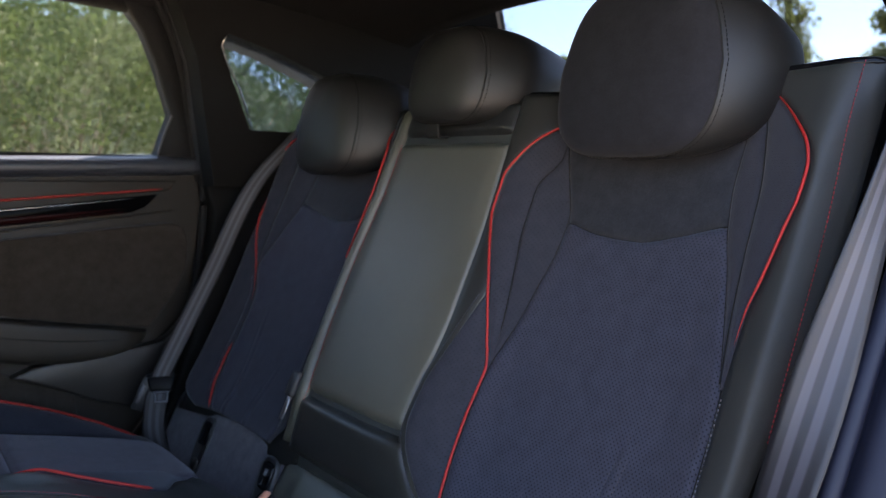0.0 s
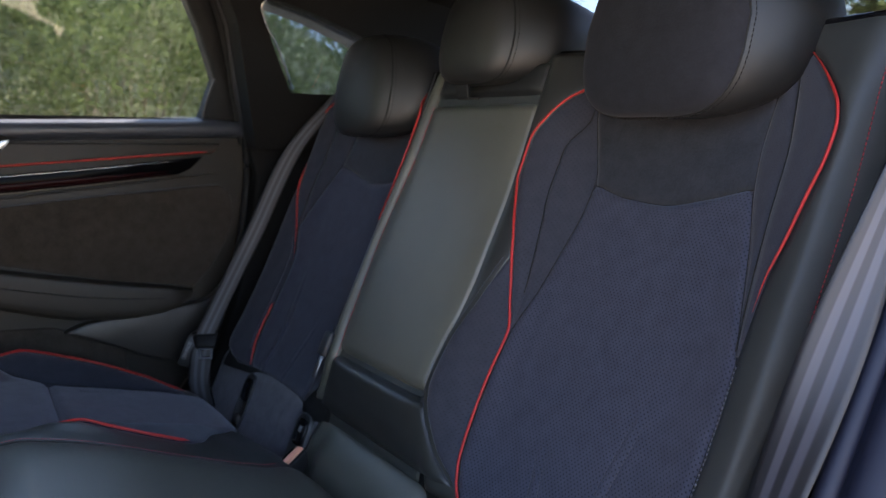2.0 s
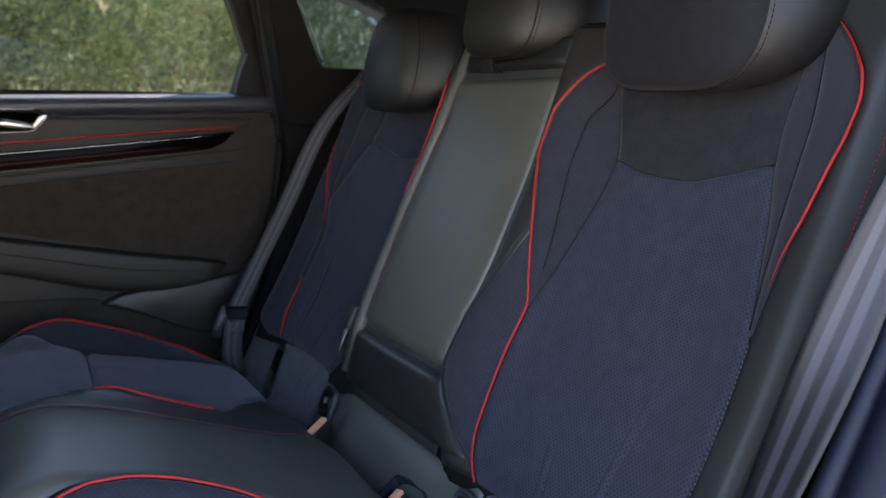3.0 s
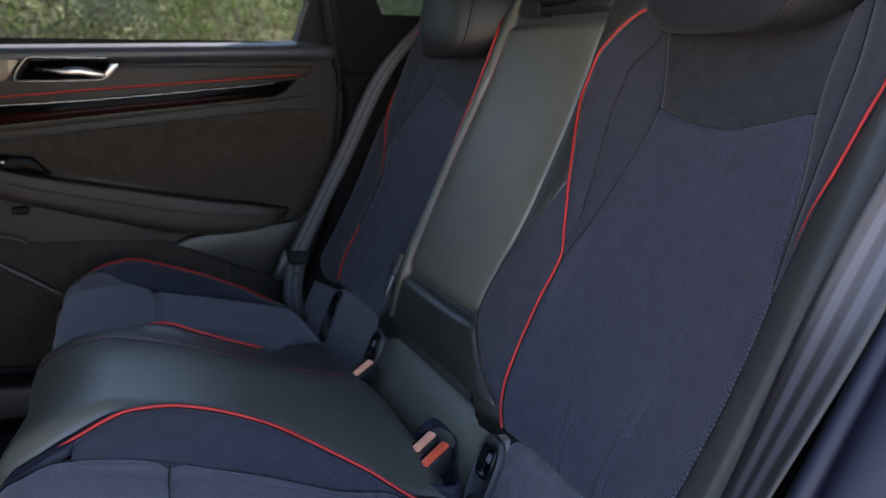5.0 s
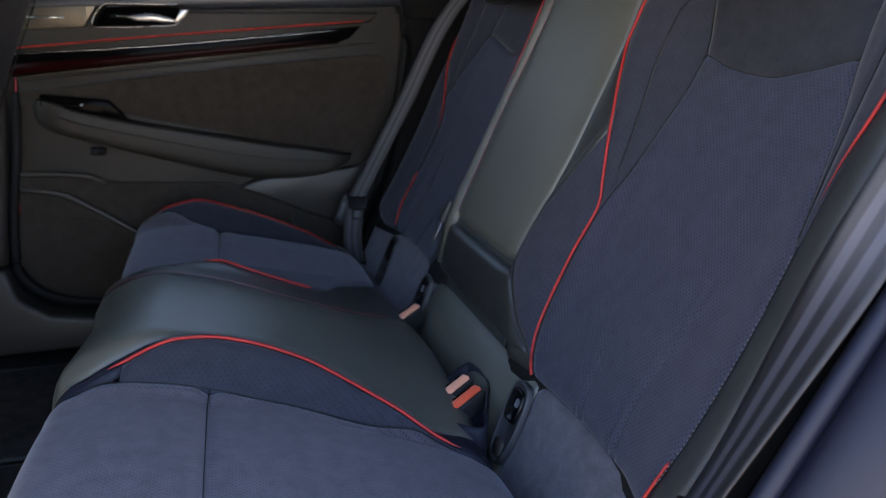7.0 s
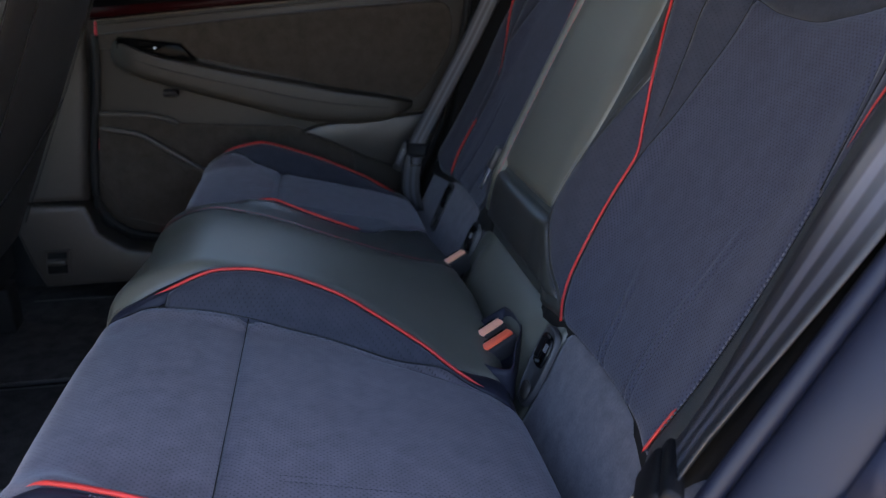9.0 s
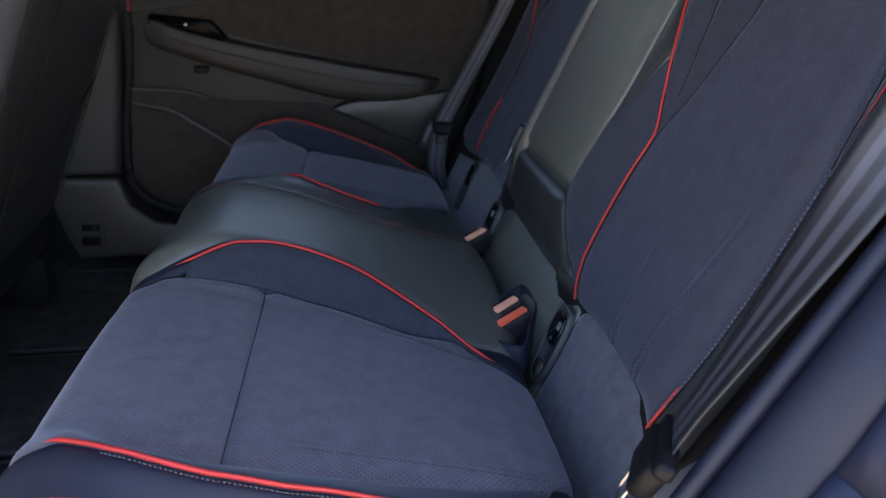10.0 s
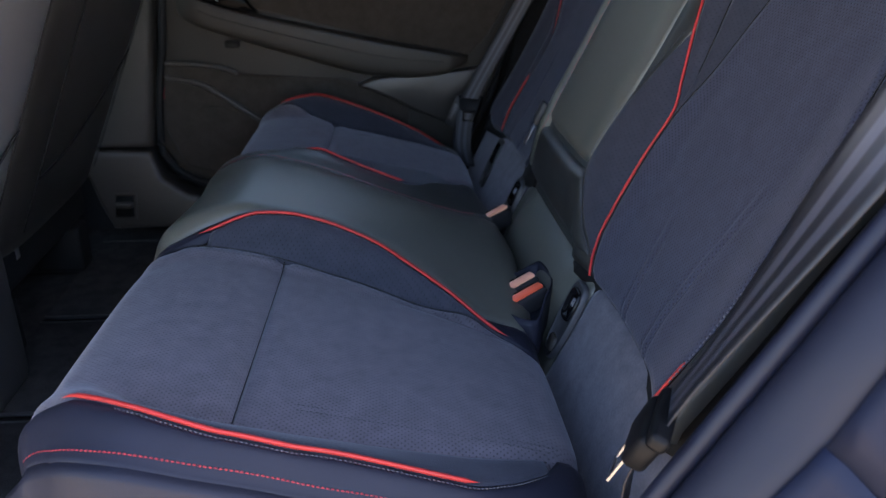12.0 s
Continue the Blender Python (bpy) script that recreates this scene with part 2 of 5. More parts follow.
def spline(xs, ys):
    """A smooth curve through points that never overshoots between them."""
    xs, ys = np.array(xs, float), np.array(ys, float)
    h, n = np.diff(xs), len(xs)
    dl = np.diff(ys) / h
    m = np.zeros(n)
    m[0], m[-1] = dl[0], dl[-1]
    for i in range(1, n - 1):
        m[i] = 0 if dl[i - 1] * dl[i] <= 0 else 2 * dl[i - 1] * dl[i] / (dl[i - 1] + dl[i])

    def f(x):
        x = min(max(x, xs[0]), xs[-1])
        i = min(max(int(np.searchsorted(xs, x)) - 1, 0), n - 2)
        t = (x - xs[i]) / h[i]
        return (1 + 2 * t) * (1 - t) ** 2 * ys[i] + t * (1 - t) ** 2 * h[i] * m[i] + t * t * (3 - 2 * t) * ys[i + 1] + t * t * (t - 1) * h[i] * m[i + 1]
    return f


def smooth_path(pts, n):
    """n points along a smooth line through the given ones."""
    pts = [Vector(p) for p in pts]
    at = [0.0]
    for a, b in zip(pts, pts[1:]):
        at.append(at[-1] + (b - a).length)
    f = [spline(at, [p[k] for p in pts]) for k in range(len(pts[0]))]
    return [Vector([g(at[-1] * i / (n - 1)) for g in f]) for i in range(n)]


def tube(pts, r, sides=8, taper=0.0):
    """(vertices, faces) of a round cord along points; taper: length of the pointed ends, as a share."""
    pts = [Vector(p) for p in pts]
    vs, fs, n = [], [], len(pts)
    side = Vector((0, 0, 1))
    for i, p in enumerate(pts):
        t = (pts[min(i + 1, n - 1)] - pts[max(i - 1, 0)]).normalized()
        a = t.cross(side)
        a = a.normalized() if a.length > 1e-4 else t.cross(Vector((1, 0, 0))).normalized()
        b = a.cross(t)
        k = i / (n - 1)
        rr = r * (min(1.0, min(k, 1 - k) / taper + 0.05) if taper else 1.0)
        vs += [p + rr * (math.cos(2 * math.pi * j / sides) * a + math.sin(2 * math.pi * j / sides) * b) for j in range(sides)]
    for i in range(n - 1):
        for j in range(sides):
            k = (j + 1) % sides
            fs.append((i * sides + j, i * sides + k, (i + 1) * sides + k, (i + 1) * sides + j))
    fs += [tuple(range(sides))[::-1], tuple((n - 1) * sides + j for j in range(sides))]
    return vs, fs


def stitches(path, normal, step=0.0055, size=0.0038, r=0.0006):
    """(vertices, faces) of a row of thread stitches lying along a path."""
    path = [Vector(p) for p in path]
    at = [0.0]
    for a, b in zip(path, path[1:]):
        at.append(at[-1] + (b - a).length)
    f = [lambda x, k=k: float(np.interp(x, at, [p[k] for p in path])) for k in range(3)]
    vs, fs, s = [], [], step
    up = Vector(normal).normalized()
    while s < at[-1] - step:
        a, b = Vector([g(s) for g in f]), Vector([g(s + size) for g in f])
        t = (b - a).normalized()
        side = t.cross(up).normalized() * r
        h, o = up * r * 1.4, len(vs)
        vs += [a - side, a + side, b + side, b - side]
        m0, m1 = a.lerp(b, 0.25) + h, a.lerp(b, 0.75) + h
        vs += [m0 - side * 0.8, m0 + side * 0.8, m1 + side * 0.8, m1 - side * 0.8]
        fs += [(o + i, o + (i + 1) % 4, o + 4 + (i + 1) % 4, o + 4 + i) for i in range(4)] + [(o + 4, o + 5, o + 6, o + 7), (o + 3, o + 2, o + 1, o)]
        s += step
    return vs, fs


def grid(name, at, nu, nv, mat, parent, skirt=None, flip=False, uv=None, label=""):
    """A panel: at(u, v) gives its place for u, v in 0..1. skirt: how its edges turn in behind it."""
    vs, uvs = [], []
    for j in range(nv + 1):
        for i in range(nu + 1):
            vs.append(Vector(at(i / nu, j / nv)))
            uvs.append(uv(i / nu, j / nv) if uv else (i / nu, j / nv))
    w = nu + 1
    fs = [(j * w + i, j * w + i + 1, (j + 1) * w + i + 1, (j + 1) * w + i) for j in range(nv) for i in range(nu)]
    if skirt:
        ring = [i for i in range(w)] + [j * w + nu for j in range(1, nv + 1)] + [nv * w + i for i in range(nu - 1, -1, -1)] + [j * w for j in range(nv - 1, 0, -1)]
        o = len(vs)
        vs += [vs[k] + Vector(skirt) for k in ring]
        uvs += [uvs[k] for k in ring]
        n = len(ring)
        fs += [(ring[(k + 1) % n], ring[k], o + k, o + (k + 1) % n) for k in range(n)]
    if flip:
        fs = [f[::-1] for f in fs]
    ob = lump(name, (vs, fs), mat, parent, label)
    layer = ob.data.uv_layers.new(name="UVMap")
    for lp in ob.data.loops:
        layer.data[lp.index].uv = uvs[lp.vertex_index]
    return ob


def rounded_box(lo, hi, r=0.004, seg=2):
    bm = bmesh.new()
    bmesh.ops.create_cube(bm, size=1.0)
    lo, hi = Vector(lo), Vector(hi)
    for v in bm.verts:
        v.co = Vector([(lo[k] + hi[k]) / 2 + v.co[k] * (hi[k] - lo[k]) for k in range(3)])
    bmesh.ops.bevel(bm, geom=bm.edges[:], offset=r, segments=seg, profile=0.5, affect="EDGES")
    return bm


def slab(outline, axis, lo, hi, r=0.003, seg=2):
    """A flat piece: a closed outline in the two other axes (in x, y, z order), thick along the axis from lo to hi, with softened edges."""
    bm = bmesh.new()

    def place(p, d):
        c = list(p)
        c.insert(axis, d)
        return c
    a = [bm.verts.new(place(p, lo)) for p in outline]
    b = [bm.verts.new(place(p, hi)) for p in outline]
    n = len(a)
    bm.faces.new(a)
    bm.faces.new(b[::-1])
    for i in range(n):
        bm.faces.new((a[(i + 1) % n], a[i], b[i], b[(i + 1) % n]))
    bmesh.ops.recalc_face_normals(bm, faces=bm.faces[:])
    if r:
        rim = [e for e in bm.edges if abs(e.verts[0].co[axis] - e.verts[1].co[axis]) < 1e-6]
        bmesh.ops.bevel(bm, geom=rim, offset=r, segments=seg, profile=0.5, affect="EDGES")
    return bm


def ring_slab(outer, inner, axis, lo, hi):
    """A frame of even point count round an opening, thick along the axis."""
    n = len(outer)
    vs = []

    def place(p, d):
        c = list(p)
        c.insert(axis, d)
        return c
    for d in (lo, hi):
        vs += [place(p, d) for p in outer] + [place(p, d) for p in inner]
    fs = []
    for i in range(n):
        k = (i + 1) % n
        fs += [(i, k, n + k, n + i), (2 * n + k, 2 * n + i, 3 * n + i, 3 * n + k), (k, i, 2 * n + i, 2 * n + k), (n + i, n + k, 3 * n + k, 3 * n + i)]
    bm = bmesh.new()
    bv = [bm.verts.new(v) for v in vs]
    for f in fs:
        bm.faces.new([bv[i] for i in f])
    bmesh.ops.recalc_face_normals(bm, faces=bm.faces[:])
    return bm


def ribbon(path, across, width, thick, mat, parent, name="webbing"):
    """A flat strap along a path; across gives its width direction at each share of the way."""
    n = len(path) - 1

    def at(u, v):
        p = Vector(path[round(v * n)])
        return p + Vector(across(v)).normalized() * (u - 0.5) * width
    ob = grid(name, at, 8, n, mat, parent, uv=lambda u, v: (u, v * sum((Vector(b) - Vector(a)).length for a, b in zip(path, path[1:]))))
    sol = ob.modifiers.new("thickness", "SOLIDIFY")
    sol.thickness, sol.offset = thick, 0
    return ob


def bent(points, n=40):
    return [tuple(p) for p in smooth_path(points, n)]

# ---- seat surfaces ----
YC = 1.014          # the car's middle line
Y_SEAT = 0.632      # middle of the outer seat by the open door
back_base = spline([0.47, 0.57, 0.632, 0.737, 0.853, 0.963, 1.046, 1.167, 1.30], [0.56, 0.605, 0.636, 0.699, 0.761, 0.814, 0.853, 0.902, 0.952])
back_bulge = spline([-0.36, -0.31, -0.27, -0.24, -0.20, -0.12, 0, 0.1, 0.14, 0.185, 0.21, 0.235, 0.26, 0.30, 0.375],
                    [-0.12, -0.06, 0.02, 0.05, 0.035, 0.008, 0, 0.006, 0.02, 0.055, 0.064, 0.067, 0.0705, 0.0715, 0.072])
foot_fade = spline([0.60, 0.632, 0.66, 0.70, 0.75, 0.80], [0.0, 0.12, 0.34, 0.68, 0.95, 1.0])
back_fade = spline([0.57, 0.67, 0.83, 0.97, 1.17, 1.25, 1.30], [0.75, 0.8, 0.9, 1, 1, 0.7, 0.3])
BACK_OUT = Vector((-0.91, 0, 0.41))


def back_x(y, z):
    w = min(y, 2 * YC - y) - 0.645
    p = back_bulge(w)
    if w > 0.21:
        p *= foot_fade(z)
    elif w > 0.12:
        p *= back_fade(z) + (foot_fade(z) - back_fade(z)) * (w - 0.12) / 0.09
    elif w > -0.27:
        p *= back_fade(z)
    return back_base(z) - p


def on_back(y, z, out=0.0):
    return Vector((back_x(y, z), y, z)) + BACK_OUT * out


# cushion: s runs from the rear edge forward over the top and down the front
CS = [0, 0.045, 0.068, 0.085, 0.108, 0.29, 0.41, 0.495, 0.545, 0.581, 0.617, 0.66, 0.72, 0.82, 0.92]
cush_x = spline(CS, [0.553, 0.552, 0.545, 0.528, 0.497, 0.315, 0.197, 0.115, 0.064, 0.029, 0.008, 0.000, 0.002, 0.03, 0.08])
cush_z = spline(CS, [0.47, 0.515, 0.548, 0.566, 0.576, 0.612, 0.638, 0.657, 0.664, 0.660, 0.640, 0.600, 0.54, 0.44, 0.36])


def s_of(x):
    return (0.60 - x) * 1.022


def by_x(xs, ys):
    pairs = sorted((s_of(x), y) for x, y in zip(xs, ys))
    return spline([p[0] for p in pairs], [p[1] for p in pairs])


# edges of the cushion's panels, y by s
c_pipe_in = by_x([0.52, 0.495, 0.457, 0.42, 0.39, 0.355, 0.32, 0.28, 0.235, 0.19, 0.145, 0.115, 0.078, 0.05, -0.3], [0.676, 0.697, 0.723, 0.752, 0.774, 0.798, 0.821, 0.838, 0.849, 0.852, 0.850, 0.843, 0.827, 0.815, 0.80])
c_pipe_in_far = by_x([0.60, 0.50, 0.44, 0.39, 0.36, 0.30, 0.25, 0.18, 0.12, 0.07, -0.3], [0.67, 0.706, 0.790, 0.866, 0.880, 0.876, 0.866, 0.842, 0.824, 0.812, 0.80])
c_insert_in = by_x([0.60, 0.52, 0.50, 0.436, 0.359, 0.279, 0.20, 0.146, 0.10, 0.088, 0.05, -0.3], [0.66, 0.678, 0.695, 0.732, 0.764, 0.790, 0.808, 0.813, 0.814, 0.813, 0.809, 0.798])
c_pipe_out = by_x([0.56, 0.50, 0.46, 0.42, 0.36, 0.30, 0.25, 0.20, 0.154, 0.12, 0.085, 0.06, 0.03, -0.3], [0.47, 0.425, 0.396, 0.380, 0.380, 0.379, 0.374, 0.375, 0.382, 0.392, 0.412, 0.428, 0.436, 0.44])
c_insert_out = by_x([0.56, 0.50, 0.42, 0.36, 0.30, 0.20, 0.154, 0.11, 0.075, 0.06, 0.03, -0.3], [0.471, 0.446, 0.434, 0.434, 0.436, 0.438, 0.436, 0.432, 0.428, 0.427, 0.436, 0.441])
c_middle = by_x([0.60, 0.47, 0.35, 0.23, 0.15, 0.11, 0.05, -0.3], [0.892, 0.897, 0.902, 0.889, 0.886, 0.882, 0.870, 0.862])
c_near_mid = lambda s: c_pipe_in(s) + 0.016 if s > s_of(0.47) else c_pipe_in(s_of(0.47)) + 0.016
c_far_mid = by_x([0.60, 0.524, 0.47, 0.38, 0.30, 0.19, 0.135, 0.10, 0.05, -0.3], [0.905, 0.917, 0.945, 0.962, 0.958, 0.930, 0.920, 0.914, 0.904, 0.895])
c_side = by_x([0.60, 0.34, 0.27, 0.2, 0.132, 0.07, 0.036, -0.3], [0.350, 0.345, 0.341, 0.340, 0.343, 0.362, 0.380, 0.39])
rise_in = by_x([0.60, 0.50, 0.425, 0.297, 0.20, 0.151, 0.114, 0.078, 0.03, -0.06, -0.3], [0.0, 0.004, 0.030, 0.056, 0.063, 0.056, 0.040, 0.022, 0.007, 0.002, 0.0])
rise_mid = by_x([0.60, 0.50, 0.35, 0.20, 0.12, 0.06, -0.02, -0.3], [0.016, 0.022, 0.045, 0.058, 0.054, 0.036, 0.014, 0.005])
rise_out = by_x([0.60, 0.50, 0.42, 0.30, 0.20, 0.13, 0.075, 0.03, -0.06, -0.3], [0.0, 0.001, 0.013, 0.032, 0.042, 0.043, 0.030, 0.012, 0.0, 0.0])


def ease(t):
    t = min(1.0, max(0.0, t))
    return t * t * (3 - 2 * t)


def cushion_rise(s, y):
    ii, pi_, io, po, sd = c_insert_in(s), c_pipe_in(s), c_insert_out(s), c_pipe_out(s), c_side(s)
    if y > (io + ii) / 2:
        m, wd = c_middle(s), pi_ - ii + 0.008 + 0.014 * ease((s - 0.2) / 0.12) + 0.03 * ease((s - 0.52) / 0.06)
        if y < pi_:
            return rise_in(s) * ease((y - pi_ + wd) / wd)
        if y < m:
            return rise_in(s) + (rise_mid(s) - rise_in(s)) * ease((y - pi_) / (m - pi_))
        return rise_mid(s) + 0.004 * ease((y - m) / 0.12)
    wd = max(io - po + 0.02, 0.06)
    if y > po:
        return rise_out(s) * ease((po + wd - y) / wd)
    if y > sd:
        return rise_out(s) - 0.022 * ease((po - y) / max(po - sd, 0.01)) ** 1.3
    return rise_out(s) - 0.022 - 3.2 * (sd - y) - 40 * (sd - y) ** 2


def on_cushion(s, y, out=0.0, far=False):
    real_y = 2 * YC - y if far else y
    h = cushion_rise(s, min(y, 2 * YC - y)) + out
    dx, dz = cush_x(s + 0.006) - cush_x(s - 0.006), cush_z(s + 0.006) - cush_z(s - 0.006)
    n = Vector((dz, 0, -dx)).normalized()
    if h < -0.02:
        n = Vector((0, 0, 1))
    skew = 0.047 * (real_y - 0.65) * ease((s - 0.05) / 0.3) + 0.028 * ease((real_y - 1.08) / 0.2) * ease((s - 0.36) / 0.14) + 0.040 * ease((s - 0.46) / 0.12) * math.exp(-((y - YC) / 0.16) ** 2)
    return Vector((cush_x(s) + skew, y, cush_z(s))) + n * h


def seam_dip(d, depth=0.004, width=0.006):
    return -depth * math.exp(-(d / width) ** 2)


pleat_lines = [spline([0.632, 0.654, 0.679, 0.716, 0.744, 0.80], [0.636, 0.646, 0.654, 0.666, 0.674, 0.690]),
               spline([0.632, 0.662, 0.681, 0.713, 0.782, 0.855], [0.548, 0.556, 0.560, 0.560, 0.550, 0.538])]


def pleat_relief(y, z):
    """Two stitched pleats pressed into the lower insert, fading out upwards."""
    if z > 0.86:
        return 0.0
    out = 0.0
    for line, top in zip(pleat_lines, (0.78, 0.86)):
        e = y - line(z)
        fade = ease((top - z) / 0.10)
        out += 0.55 * fade * (0.0028 * math.exp(-(e / 0.0055) ** 2) - 0.0026 * math.exp(-((e - 0.008) / 0.003) ** 2) - 0.0026 * math.exp(-((e + 0.008) / 0.003) ** 2))
    return out


def back_panel(name, left, right, zb, zt, mat, parent, far, nu=30, nv=50, dip=0.004, puff=0.0, label="", wide=0.006, ends=1.0, pleats=False):
    """A padded panel of the backrest between two edges y(z), from zb(y) to zt(y); far: the mirrored seat."""
    def yz(u, v):
        z0, z1 = zb(Y_SEAT), zt(Y_SEAT)
        z = z0 + v * (z1 - z0)
        for _ in range(3):
            y = left(z) + u * (right(z) - left(z))
            z = zb(y) + v * (zt(y) - zb(y))
        return y, z

    def at(u, v):
        y, z = yz(u, v)
        du = min(u, 1 - u) * abs(right(z) - left(z))
        dv = min(v, 1 - v) * (zt(y) - zb(y))
        out = seam_dip(du, dip, wide) + ends * seam_dip(dv, dip, wide) + puff * (1 - (2 * u - 1) ** 4) * (1 - (2 * v - 1) ** 4)
        p = on_back(y, z, out + (pleat_relief(y, z) if pleats else 0.0))
        if far:
            p.y = 2 * YC - p.y
        return p
    return grid(name, at, nu, nv, mat, parent, skirt=(0.014, 0, -0.004), flip=not far, uv=lambda u, v: (yz(u, v)[0], yz(u, v)[1] * 1.12), label=label)


def cushion_panel(name, left, right, sb, st, mat, parent, far, nu=26, nv=40, dip=0.004, puff=0.0, label="", wide=0.006):
    def ys(u, v):
        s0, s1 = sb(Y_SEAT), st(Y_SEAT)
        s = s0 + v * (s1 - s0)
        for _ in range(3):
            y = left(s) + u * (right(s) - left(s))
            s = sb(y) + v * (st(y) - sb(y))
        return y, s

    def at(u, v):
        y, s = ys(u, v)
        du = min(u, 1 - u) * abs(right(s) - left(s))
        dv = min(v, 1 - v) * (st(y) - sb(y))
        p = on_cushion(s, y, seam_dip(du, dip, wide) + seam_dip(dv, dip, wide) + puff * (1 - (2 * u - 1) ** 4) * (1 - (2 * v - 1) ** 4), far)
        if far:
            p.y = 2 * YC - p.y
        return p
    return grid(name, at, nu, nv, mat, parent, skirt=(0.004, 0, -0.012), flip=far, uv=ys, label=label)


def level(c):
    return lambda y: c


def mirrored(p, far):
    return Vector((p[0], 2 * YC - p[1], p[2])) if far else Vector(p)


# edges of the backrest's panels, y by height
pipe_in = spline([0.632, 0.66, 0.69, 0.735, 0.797, 0.852, 0.896, 0.973, 1.04, 1.08, 1.125, 1.16, 1.188, 1.201, 1.23], [0.757, 0.780, 0.792, 0.797, 0.799, 0.797, 0.807, 0.828, 0.851, 0.862, 0.862, 0.845, 0.822, 0.805, 0.770])
pipe_out = spline([0.632, 0.72, 0.80, 0.90, 0.982, 1.026, 1.078, 1.112, 1.143, 1.168, 1.201, 1.235, 1.254, 1.27], [0.452, 0.443, 0.440, 0.442, 0.440, 0.430, 0.419, 0.411, 0.409, 0.415, 0.444, 0.486, 0.521, 0.56])
insert_in = spline([0.632, 0.66, 0.69, 0.735, 0.797, 0.856, 0.921, 0.969, 1.026, 1.066, 1.115, 1.169, 1.26], [0.757, 0.780, 0.792, 0.797, 0.799, 0.796, 0.780, 0.771, 0.761, 0.759, 0.772, 0.788, 0.800])
insert_out = spline([0.632, 0.72, 0.80, 0.893, 0.932, 1.012, 1.075, 1.129, 1.178, 1.26], [0.452, 0.443, 0.440, 0.442, 0.454, 0.482, 0.506, 0.514, 0.513, 0.508])
split_in = spline([0.858, 0.88, 0.90, 0.937, 0.999, 1.056, 1.114, 1.157, 1.20], [0.7968, 0.7965, 0.7965, 0.799, 0.806, 0.812, 0.811, 0.792, 0.79])
split_out = spline([0.90, 0.937, 0.999, 1.056, 1.114, 1.17, 1.24], [0.446, 0.452, 0.462, 0.468, 0.470, 0.480, 0.50])
lower_edge = spline([0.632, 0.648, 0.687, 0.732, 0.781, 0.828, 0.89, 0.962], [0.757, 0.774, 0.822, 0.855, 0.875, 0.871, 0.850, 0.826])
middle_edge = spline([0.632, 0.66, 0.694, 0.74, 0.781, 0.828, 0.87, 0.93, 1.036, 1.192, 1.25], [0.835, 0.850, 0.867, 0.878, 0.881, 0.878, 0.871, 0.867, 0.868, 0.872, 0.872])
middle_edge_far = spline([0.632, 0.70, 0.757, 0.80, 0.87, 0.95, 1.05, 1.10, 1.19, 1.25], [0.838, 0.868, 0.878, 0.872, 0.860, 0.855, 0.863, 0.871, 0.873, 0.873])
pipe_out_far = spline([0.632, 0.66, 0.69, 0.74, 0.80, 0.85, 0.90, 0.96, 1.04, 1.10, 1.15, 1.20, 1.24, 1.27], [0.506, 0.492, 0.481, 0.477, 0.477, 0.475, 0.458, 0.430, 0.397, 0.386, 0.392, 0.424, 0.470, 0.520])
flank_edge_far = spline([0.632, 0.66, 0.69, 0.75, 0.85, 1.0, 1.27], [0.455, 0.405, 0.378, 0.362, 0.364, 0.362, 0.358])
yoke_seam = spline([0.44, 0.507, 0.574, 0.638, 0.70, 0.758, 0.83], [1.082, 1.075, 1.058, 1.046, 1.050, 1.064, 1.075])


flank_edge = spline([0.632, 0.8, 1.0, 1.27], [0.396, 0.390, 0.374, 0.368])


def flank_in(z):
    return lower_edge(z) if z < 0.962 else pipe_in(z)


def chain(edge, z0, z1, n=60, out=0.0, shift=0.0, far=False):
    return [mirrored(on_back(edge(z0 + (z1 - z0) * i / (n - 1)) + shift, z0 + (z1 - z0) * i / (n - 1), out), far) for i in range(n)]


def body_behind(name, y0, y1, z0, z1, mat, parent, far, depth=0.09):
    """The solid foam and shell behind the panels."""
    def front(u, v):
        y, z = y0 + u * (y1 - y0), z0 + v * (z1 - z0)
        return mirrored(on_back(y, z, -0.009), far)
    ob = grid(name, front, 24, 26, mat, parent, flip=not far)
    sol = ob.modifiers.new("thickness", "SOLIDIFY")
    sol.thickness, sol.offset = depth, -1
    return ob


